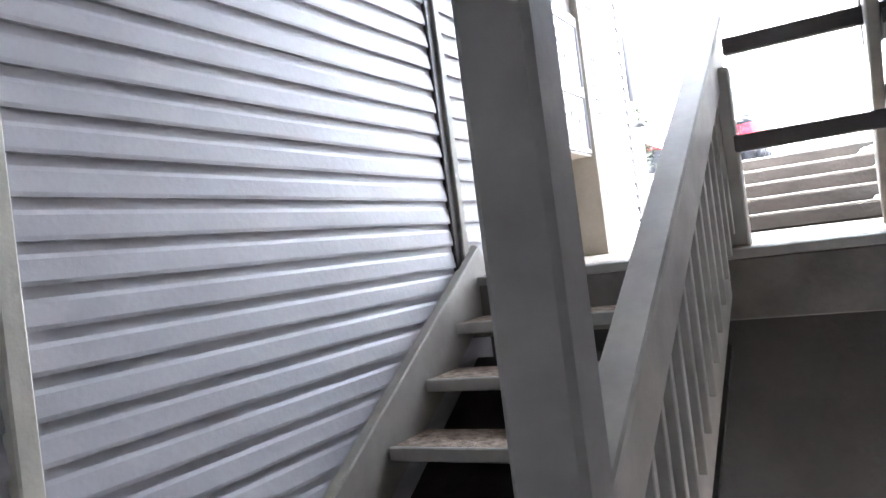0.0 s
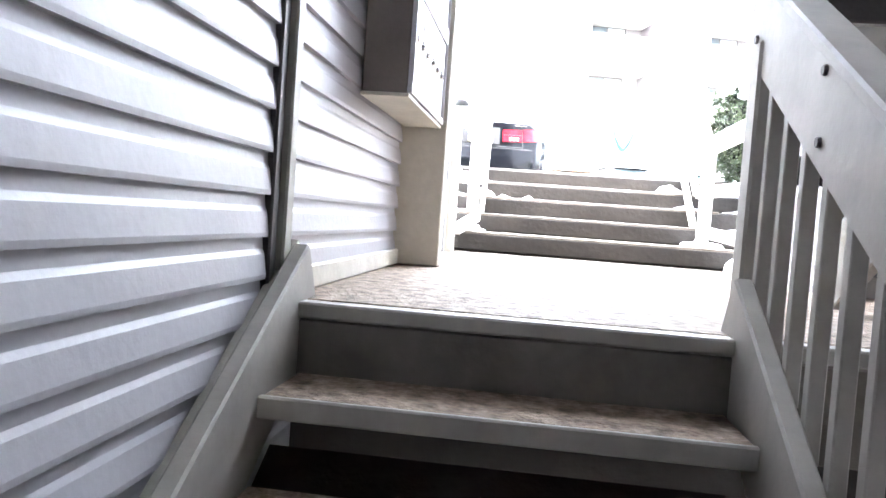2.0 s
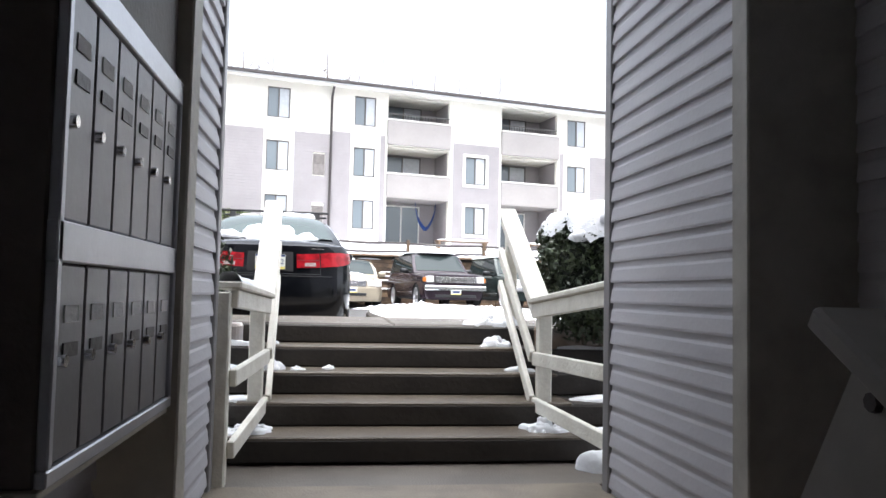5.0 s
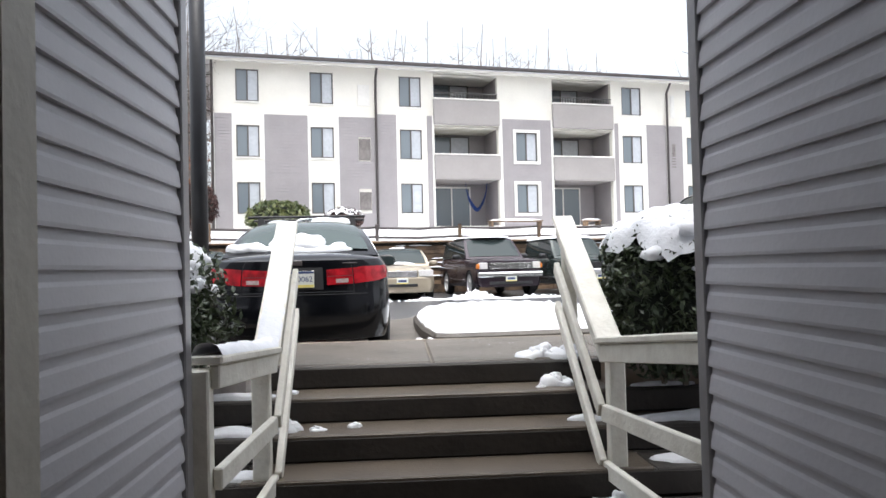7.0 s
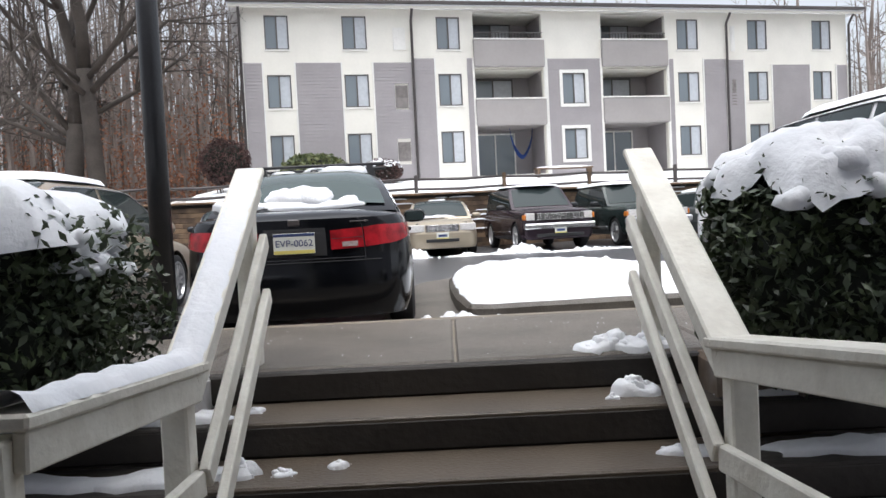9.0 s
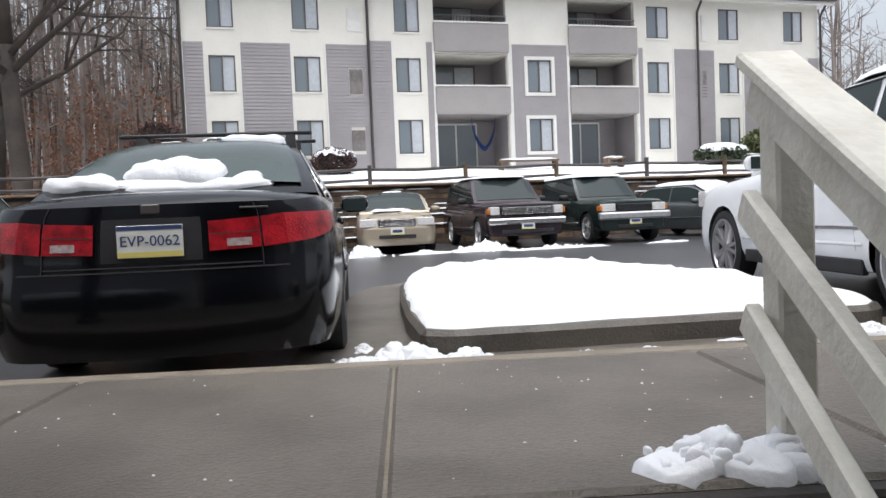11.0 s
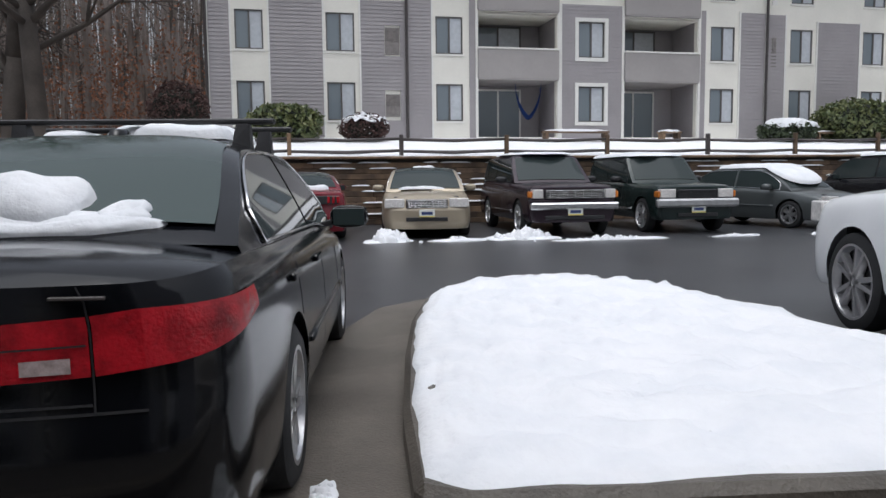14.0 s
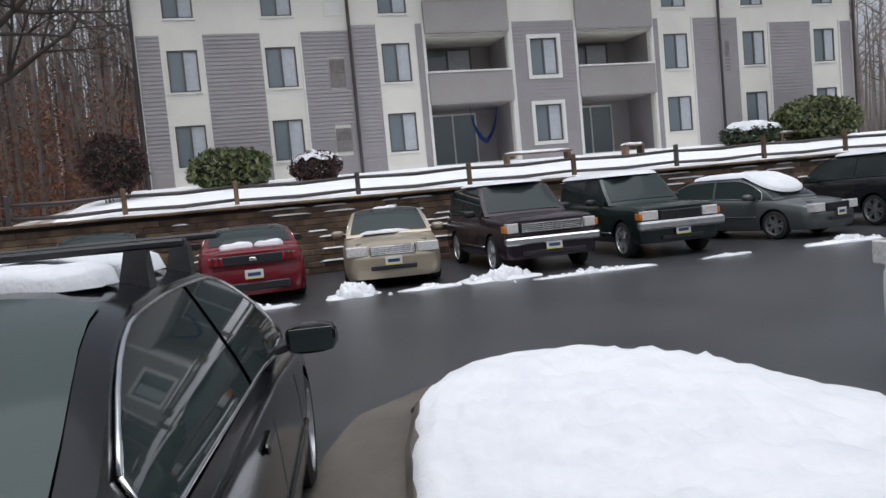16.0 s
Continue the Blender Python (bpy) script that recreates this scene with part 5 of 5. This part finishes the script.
box("rear_panel", -0.74, 0.74, -R - 0.002, -R + 0.06, 0.74, 0.90, PLASTIC, c6, 0.01)
for sx in (-1, 1):
    for k in range(3):
        lamp_box(c6, "tail_light", REDLENS, sx * (0.50 + 0.09 * k), sx * (0.56 + 0.09 * k), -R - 0.012, -R + 0.06, 0.75, 0.89)
box("badge", -0.06, 0.06, -R - 0.012, -R, 0.79, 0.85, CHROME, c6, 0.005)
plate(c6, -R - 0.015, 0.56, -1)
box("diffuser", -0.6, 0.6, -R - 0.01, -R + 0.1, 0.28, 0.42, PLASTIC, c6, 0.02)
snow("boot_snow", [(-0.25, 0, 0.30, 0.22, 0.08, 3.6, dict(rough=0.4)), (0.32, 0, 0.26, 0.22, 0.07, 6.1, dict(rough=0.4))], pose(0, -1.75, 1.03), "patches of snow", c6)
c7, F, R, _ = car("hatchback_car", "dark grey hatchback parked against the timber wall", DARKP, row_car(-7.3, -11.2, 4.3, 2.1), L=4.3, W=1.75, H=1.48, wb=2.6, fo=0.85, zh=0.9, zb=0.95, cab=(-2.0, -1.5, 0.2, 1.2))
front_face(c7, F, 1.75, 0.9, PLASTIC, wide=0.4)
TANP = paint("tan_paint", (0.34, 0.28, 0.21), 0.3, 0.4)
c8, F, R, _ = car("saloon_car", "tan saloon car with snow behind the hedge", TANP, pose(-3.5, 13.0, ROAD), L=4.8, W=1.8, H=1.46, cab=(-1.8, -0.95, 0.3, 1.25))
for sx in (-1, 1):
    lamp_box(c8, "tail_light", REDLENS, sx * 0.6, sx * 0.86, -R + 0.02, -R + 0.2, 0.72, 0.88)
snow("roof_snow", [(0, 0, 0.58, 0.9, 0.09, 1.7, dict(rough=0.15, power=4))], pose(0, -0.35, 1.47), "snow on the roof", c8)
c9 = car("saloon_car", "dark saloon car parked far along the wall", DARKP, row_car(-11.6, -11.2, 4.6, 2.2), L=4.6, cab=(-1.8, -0.95, 0.3, 1.25))[0]
snow("roof_snow", [(0, 0, 0.6, 0.9, 0.08, 2.7, dict(rough=0.15, power=4))], pose(0, -0.3, 1.47), "snow on the roof", c9)


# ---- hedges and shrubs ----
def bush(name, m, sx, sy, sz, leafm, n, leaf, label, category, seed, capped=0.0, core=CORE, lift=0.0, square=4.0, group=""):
    root = empty(name, m, label, category, group)
    rg = random.Random(seed)

    def surf(a, b, k=1.0):
        ca, sa, cb, sb = math.cos(a), math.sin(a), math.cos(b), math.sin(b)
        q = (abs(ca * cb) ** square + abs(sa * cb) ** square + abs(sb) ** square) ** (-1 / square)
        w = 1 + 0.13 * noise.noise(Vector((ca * cb * 2.3, sa * cb * 2.3, sb * 2.3 + seed))) + 0.08 * noise.noise(Vector((ca * cb * 6, sa * cb * 6, sb * 6 + seed)))
        q *= w * k
        return Vector((sx * ca * cb * q, sy * sa * cb * q, lift + sz + sz * sb * q))

    c = Soup()
    nu, nv = 30, 16
    vs = [surf(2 * math.pi * i / nu, -math.pi / 2 + math.pi * j / nv, 0.86) for j in range(nv + 1) for i in range(nu)]
    c.add(vs, [(j * nu + i, j * nu + (i + 1) % nu, (j + 1) * nu + (i + 1) % nu, (j + 1) * nu + i) for j in range(nv) for i in range(nu)])
    # added solid core, its dark colour stands in for shade inside the bush
    put("inner_shade_mass", c.mesh("inner_shade_mass", core, True), root)
    lv = Soup()
    for _ in range(n):
        a, b = rg.uniform(0, 2 * math.pi), math.asin(rg.uniform(-0.98, 1))
        if capped > 0.05 and b > 0.95:
            continue
        p = surf(a, b, rg.uniform(0.84, 1.07))
        d = Vector((rg.gauss(0, 1), rg.gauss(0, 1), rg.gauss(0, 1))).normalized()
        e = d.cross(Vector((rg.gauss(0, 1), rg.gauss(0, 1), rg.gauss(0, 1)))).normalized()
        k = leaf * rg.uniform(0.6, 1.3)
        lv.add([p - d * k, p + e * k * 0.42, p + d * k, p - e * k * 0.42], [(0, 1, 2, 3)])
    put("foliage", lv.mesh("foliage", leafm), root)
    st = Soup()
    for k in range(9):
        x, y = rg.uniform(-sx, sx) * 0.55, rg.uniform(-sy, sy) * 0.5
        st.tube([(x * 0.7, y * 0.6, -0.06), (x, y, lift + sz * 0.5)], [0.02, 0.014], 5)
    put("stems", st.mesh("stems", TWIG), root)
    if capped:
        sn = Soup()
        nu, nv = 60, 16
        vs = []
        for j in range(nv + 1):
            for i in range(nu):
                a = 2 * math.pi * i / nu
                b0 = 0.55 + 0.42 * noise.noise(Vector((math.cos(a) * 3, math.sin(a) * 3, seed + 2))) + 0.22 * noise.noise(Vector((math.cos(a) * 9, math.sin(a) * 9, seed)))
                b = b0 + (math.pi / 2 - b0) * j / nv
                p = surf(a, b, 1.0)
                t = min(1.0, (j / nv) * 5) ** 0.6
                p += Vector((math.cos(a) * 0.035, math.sin(a) * 0.035, capped * 0.75 * t * (1 + 0.55 * noise.noise(p * 3.1) + 0.4 * noise.noise(p * 8.3)) - 0.02))
                vs.append(p)
        sn.add(vs, [(j * nu + i, j * nu + (i + 1) % nu, (j + 1) * nu + (i + 1) % nu, (j + 1) * nu + i) for j in range(nv) for i in range(nu)])
        for q in range(int(150 * sx)):
            a, b = rg.uniform(0, 2 * math.pi), (0.25 + abs(rg.gauss(0, 0.45)) if q % 5 else rg.uniform(-0.6, 0.3))
            if b > 1.3:
                continue
            p = surf(a, b, 0.98)
            r0 = rg.uniform(0.02, 0.06) * (0.6 + 0.6 * min(1, max(0, b + 0.3))) if q % 5 else rg.uniform(0.010, 0.022)
            if noise.noise(p * 2.2 + Vector((seed, 0, 0))) < -0.12:
                continue
            lvx, lf = lump(p.x, p.y, r0 * 1.5, r0 * 1.1, r0 * 0.9, rg.random() * 50, 10, 5, rough=0.6, grain=14)
            lvx = [(x, y, z if z > 0 else -r0 * 0.1) for x, y, z in lvx]
            foot = len(lvx)
            lvx += [(p.x + (x - p.x) * 0.45, p.y + (y - p.y) * 0.45, -r0 * 0.55) for x, y, z in lvx[-10:]]
            lf = lf + [(foot - 10 + i, foot + i, foot + (i + 1) % 10, foot - 10 + (i + 1) % 10) for i in range(10)] + [tuple(range(foot, foot + 10))]
            sn.add([(x, y, z + p.z) for x, y, z in lvx], lf)
        put("snow_cap", sn.mesh("snow_cap", SNOW, True), root, None, "lumpy cap of snow")
    return root


bush("hedge", pose(2.32, 8.18, 0.70), 0.53, 0.46, 0.49, LEAF, 11000, 0.026, "clipped dark evergreen hedge capped with thick snow", "hedge", 3, 0.075, square=2.7, group="hedges beside the steps")
bush("hedge", pose(-1.98, 8.15, 0.70), 1.34, 0.44, 0.44, LEAF, 20000, 0.026, "clipped dark evergreen hedge capped with thick snow", "hedge", 8, 0.11, group="hedges beside the steps")
slab("planting_bed", [(1.85, 8.33), (4.8, 8.33), (4.8, 8.655), (1.85, 8.655)], 0.3, 0.745, SOIL, "planting bed of soil with patchy snow", "bed", bevel=0.02)
slab("planting_bed_left", [(-3.4, 8.33), (-0.42, 8.33), (-0.42, 8.655), (-3.4, 8.655)], 0.3, 0.745, SOIL, "planting bed of soil with patchy snow", "bed", bevel=0.02)
bush("low_shrub", pose(-0.82, 6.98, -0.02), 0.33, 0.26, 0.30, LEAF, 2500, 0.025, "low evergreen shrub buried under lumpy snow", "shrub", 12, 0.10, square=2.4)
bush("rhododendron", FACADE @ pose(-4.6, -1.4, 2.9), 1.15, 0.8, 0.62, LEAF2, 2600, 0.10, "yellow-green rhododendron dusted with snow", "shrub", 5, square=2.4)
bush("round_shrub", FACADE @ pose(-2.05, -1.4, 2.95), 0.75, 0.65, 0.45, LEAF3, 3000, 0.06, "dark reddish shrub dusted with snow", "shrub", 6, 0.02, square=2.3)
bush("round_shrub", FACADE @ pose(-7.75, -2.2, 2.75), 0.85, 0.75, 0.78, LEAF3, 4200, 0.06, "bare reddish brown globe shrub", "shrub", 7, lift=0.35, square=2.2)
bush("round_shrub", FACADE @ pose(13.9, -1.4, 2.95), 1.05, 0.7, 0.40, LEAF, 2200, 0.08, "low evergreen shrub capped with snow", "shrub", 9, 0.12, square=2.6)
bush("large_shrub", FACADE @ pose(16.8, -1.5, 2.95), 1.6, 1.1, 0.78, LEAF2, 4200, 0.10, "large rounded evergreen shrub before the building", "shrub", 10, square=2.3)

# ---- lamp post ----
lp = empty("lamp_post", pose(-1.12, 9.95, WALK_Z), "tall round black painted metal lamp post", "lamp post")
s = Soup()
s.tube([(0, 0, -0.02), (0, 0, 1.5), (0, 0, 4.6)], [0.072, 0.068, 0.06], 16)
put("pole", s.mesh("pole", BLACKM, True), lp)
s = Soup()
s.tube([(0, 0, -0.01), (0, 0, 0.05), (0, 0, 0.07)], [0.11, 0.11, 0.08], 16)
put("base_plate", s.mesh("base_plate", BLACKM, True), lp)
s = Soup()
s.tube([(0, 0, 4.6), (0, 0, 4.75), (0, 0, 5.05), (0, 0, 5.15)], [0.08, 0.2, 0.22, 0.05], 16)
put("lantern", s.mesh("lantern", BLACKM, True), lp)

# ---- loose snow on steps, pavement and lot ----
CL = dict(rough=0.7, grain=11, crumbs=34)
snow("snow_pile", [(1.3, 11.0, 0.36, 0.16, 0.10, 1.1, CL), (1.05, 10.9, 0.30, 0.10, 0.07, 2.4, CL), (1.62, 10.98, 0.16, 0.11, 0.09, 3.7, CL), (1.2, 11.1, 0.14, 0.12, 0.15, 4.9, CL)], pose(-0.50, 0.14, ROAD + 0.03), "crumbly pile of snow in the gutter by the kerb")
snow("snow_pile", [(3.72, 11.6, 0.14, 0.09, 0.10, 7.1, CL), (3.95, 11.6, 0.10, 0.07, 0.07, 8.8, CL)], pose(-0.2, -0.22, ROAD + 0.03), "small clump of snow against the kerb")
snow("snow_strip", [(2.0, 11.45, 0.13, 0.03, 0.02, 4.1, CL), (2.35, 11.48, 0.12, 0.025, 0.02, 5.5, CL), (2.9, 11.62, 0.10, 0.02, 0.015, 6.1, CL), (0.62, 11.4, 0.06, 0.20, 0.03, 6.7, CL), (0.70, 11.95, 0.05, 0.16, 0.02, 7.7, CL), (0.5, 10.95, 0.05, 0.12, 0.03, 9.7, CL)], pose(-0.2, -0.2, ROAD + 0.03), "thin strips of slush on the wet concrete")
snow("snow_clump", [(1.50, 8.76, 0.16, 0.10, 0.11, 2.2, CL), (1.68, 8.78, 0.12, 0.10, 0.09, 5.1, CL)], pose(0, 0, WALK_Z), "clump of snow on the pavement edge")
for i, (x, dy, rx, h, sd) in enumerate(((1.52, 0.22, 0.10, 0.12, 1.3), (1.40, 0.14, 0.03, 0.03, 2.9))):
    snow("snow_clump", [(x, STEP_Y[3] + dy, rx, rx * 0.8, h, sd, CL)], pose(0, 0, STEP_Z[3]), "clump of snow on a step")
for k, x, dy, rx, h, sd in ((2, 1.62, 0.18, 0.09, 0.05, 3.2), (2, -0.16, 0.16, 0.10, 0.09, 4.4), (2, 0.02, 0.15, 0.05, 0.03, 5.0), (2, 0.24, 0.2, 0.04, 0.045, 6.3), (3, -0.18, 0.2, 0.04, 0.04, 7.2), (0, 1.60, 0.2, 0.14, 0.08, 8.2), (0, -0.2, 0.2, 0.13, 0.06, 9.9)):
    snow("snow_clump", [(x, STEP_Y[k] + dy, rx, rx * 0.7, h, sd, CL)], pose(0, 0, STEP_Z[k]), "clump of snow on a step")
for k in range(4):
    for x0, x1 in ((-2.4, -0.42), (1.98, 4.2)):
        items = []
        x = x0
        while x < x1:
            items.append((x + 0.2, STEP_Y[k] + 0.16, 0.28, 0.10, 0.035, x * 3 + k, dict(rough=0.6)))
            x += 0.42
        snow("ledge_snow", items, pose(0, 0, STEP_Z[k] - 0.008), "strip of snow lying on the dark timber ledge")
snow("ground_snow", [(2.3, 6.9, 0.45, 0.22, 0.10, 3.9, dict(rough=0.4)), (1.9, 6.98, 0.18, 0.12, 0.12, 6.9, dict(rough=0.5))], pose(0, 0, -0.015), "snow lying beside the steps")
snow("ground_snow", [(-0.66, 6.92, 0.28, 0.2, 0.14, 1.9, dict(rough=0.5))], pose(0, 0, -0.015), "snow lying beside the steps")
for u, v, rx, ry in ((-0.15, -12.2, 0.7, 0.35), (-2.9, -12.0, 0.5, 0.4), (-1.6, -12.35, 0.6, 0.12), (1.2, -13.0, 1.2, 0.12), (-4.6, -12.3, 0.7, 0.13), (6.6, -13.2, 0.9, 0.2), (9.0, -12.9, 0.8, 0.15), (3.9, -13.1, 0.5, 0.06)):
    p = FACADE @ Vector((u, v, ROAD))
    snow("snow_patch", [(0, 0, rx, ry, 0.10, u * 3, dict(rough=0.6, grain=4, crumbs=40))], Matrix.Translation(p) @ Matrix.Rotation(TH, 4, "Z"), "patch of ploughed snow on the asphalt")

grit = Soup()
rg = random.Random(77)
for _ in range(150):
    x, y, k = rg.uniform(-1.5, 4.5), rg.uniform(8.75, 10.15), rg.uniform(0.002, 0.006)
    grit.add([(x - k, y - k * 0.7, WALK_Z - 0.001), (x + k * 1.2, y - k, WALK_Z - 0.001), (x + k, y + k, WALK_Z - 0.001), (x - k, y + k * 0.8, WALK_Z - 0.001), (x, y, WALK_Z + k * 0.8)], [(0, 1, 4), (1, 2, 4), (2, 3, 4), (3, 0, 4)])
put("grit", grit.mesh("grit", SNOW), label="scattered pale crumbs of snow on the pavement", category="grit", kind="stuff")


# ---- trees and forest ----
def branch(soup, p, d, length, rad, depth, rg, spread=0.55, up=0.10):
    pts, rr = [Vector(p)], [rad]
    n = 4
    dd = Vector(d).normalized()
    for i in range(n):
        dd = (dd + Vector((rg.gauss(0, 0.10), rg.gauss(0, 0.10), rg.gauss(0, 0.06) + up * 0.3))).normalized()
        pts.append(pts[-1] + dd * length / n)
        rr.append(rad * (1 - 0.55 * (i + 1) / n))
    soup.tube(pts, rr, 7 if depth > 3 else (5 if depth > 1 else 3))
    if depth <= 0:
        return
    for i in range(2, n + 1):
        for _ in range(2 if depth > 1 else 3):
            a = rg.uniform(0, 2 * math.pi)
            s = dd.cross(Vector((math.cos(a), math.sin(a), 0.3))).normalized()
            branch(soup, pts[i], dd * (1 - spread * 0.5) + s * spread * rg.uniform(0.7, 1.5), length * rg.uniform(0.5, 0.72), rr[i] * rg.uniform(0.5, 0.72), depth - 1, rg, spread, up)


def tree(m, h, rad, seed, label, trunk_part=0.30, depth=4):
    root = empty("bare_tree", m, label, "tree", "bare trees beside the building")
    rg = random.Random(seed)
    t = Soup()
    top = Vector((rg.gauss(0, 0.2), rg.gauss(0, 0.2), h * trunk_part))
    t.tube([(0, 0, -0.3), (0, 0, 0.15), tuple(top * 0.5), tuple(top)], [rad * 1.5, rad * 1.05, rad * 0.95, rad * 0.85], 12)
    put("trunk", t.mesh("trunk", BARK, True), root)
    c = Soup()
    branch(c, top, (0.05, 0, 1), h * 0.42, rad * 0.8, depth, rg, 0.6)
    for k in range(6):
        a = rg.uniform(0, 2 * math.pi)
        branch(c, top * rg.uniform(0.75, 1.0), (math.cos(a), math.sin(a), rg.uniform(0.3, 0.9)), h * rg.uniform(0.28, 0.40), rad * rg.uniform(0.3, 0.5), depth - 1, rg, 0.6, 0.05)
    put("crown", c.mesh("crown", BARK, True), root, None, "spreading bare crown of limbs and twigs")


def on_ground(x, y):
    return pose(x, y, ground_height(x, y))


tree(on_ground(-15.3, 37.5), 15, 0.42, 2, "large bare tree with spreading dark limbs")
tree(on_ground(-13.8, 37.0), 16, 0.36, 5, "tall bare tree with dark forked trunk", 0.4)
tree(on_ground(-21.0, 36.0), 14, 0.26, 9, "slender bare tree at the edge of the wood", 0.35, 3)


def forest(name, count, seed, region, hmin, hmax, material, label, twigs=7):
    rg = random.Random(seed)
    s = Soup()
    for _ in range(count):
        u, v = rg.uniform(region[0], region[1]), rg.uniform(region[2], region[3])
        x, y = fac(u, v)
        z = ground_height(x, y) - 0.2
        h, r = rg.uniform(hmin, hmax), rg.uniform(0.06, 0.17)
        lean = Vector((rg.gauss(0, 0.03), rg.gauss(0, 0.03), 1))
        p = Vector((x, y, z))
        s.tube([p, p + lean * h * 0.5, p + lean * h + Vector((rg.gauss(0, 0.5), 0, 0))], [r, r * 0.7, 0.02], 5)
        for k in range(twigs):
            b = p + lean * h * rg.uniform(0.3, 0.92)
            a = rg.uniform(0, 2 * math.pi)
            l = rg.uniform(0.8, 2.6)
            e = b + Vector((math.cos(a) * l, math.sin(a) * l, l * rg.uniform(0.3, 1.1)))
            mid = b.lerp(e, 0.5) + Vector((0, 0, -0.1))
            s.tube([b, mid, e], [r * 0.32, r * 0.2, 0.012], 3)
            for q in range(3):
                f = mid.lerp(e, rg.random())
                s.tube([f, f + Vector((rg.gauss(0, 0.5), rg.gauss(0, 0.5), rg.uniform(0.1, 0.9)))], [0.018, 0.008], 3)
    return put(name, s.mesh(name, material), label=label, category="wood", kind="stuff")


forest("woodland", 420, 11, (-42, -8.5, 8, 45), 13, 20, BARK2, "dense bare winter wood of slender grey trunks")
forest("woodland", 240, 12, (-60, -7.6, 12, 60), 8, 15, BARK, "darker bare trees within the wood")
forest("woodland", 190, 13, (-8, 32, 30, 50), 14, 20, BARK2, "bare tree tops rising behind the roof", 10)
forest("woodland", 150, 14, (24, 60, 8, 50), 10, 16, BARK2, "bare wood behind the far end of the building", 9)
rg = random.Random(21)
s = Soup()
for _ in range(110):
    u, v = rg.uniform(-22, -8), rg.uniform(7, 22)
    x, y = fac(u, v)
    z0 = ground_height(x, y)
    hh = rg.uniform(2, 9)
    for _ in range(90):
        p = Vector((x + rg.gauss(0, 0.5), y + rg.gauss(0, 0.5), z0 + rg.uniform(0.3, hh)))
        d = Vector((rg.gauss(0, 1), rg.gauss(0, 1), rg.gauss(0, 1))).normalized() * 0.09
        e = d.cross(Vector((rg.gauss(0, 1), rg.gauss(0, 1), 1))).normalized() * 0.05
        s.add([p - d, p + e, p + d, p - e], [(0, 1, 2, 3)])
put("dead_foliage", s.mesh("dead_foliage", RUSSET), label="rust coloured dead leaves clinging in the wood", category="foliage", kind="stuff")

# cream house past the building
hs = empty("house", pose(34.5, 44.0, 2.6, 0, 0, 15), "cream sided house with snowy roof beyond the lot", "house")
box("wall", 0, 9, 0, 8, -2, 5.2, BLD_WHITE, hs, 0)
put("roof", mesh_of("roof", [(-0.6, -0.6, 5.2), (9.6, -0.6, 5.2), (9.6, 8.6, 5.2), (-0.6, 8.6, 5.2), (-0.6, 4, 8), (9.6, 4, 8)], [(0, 1, 5, 4), (2, 3, 4, 5), (0, 4, 3), (1, 2, 5), (0, 3, 2, 1)], SNOW), hs, None, "snow covered roof")
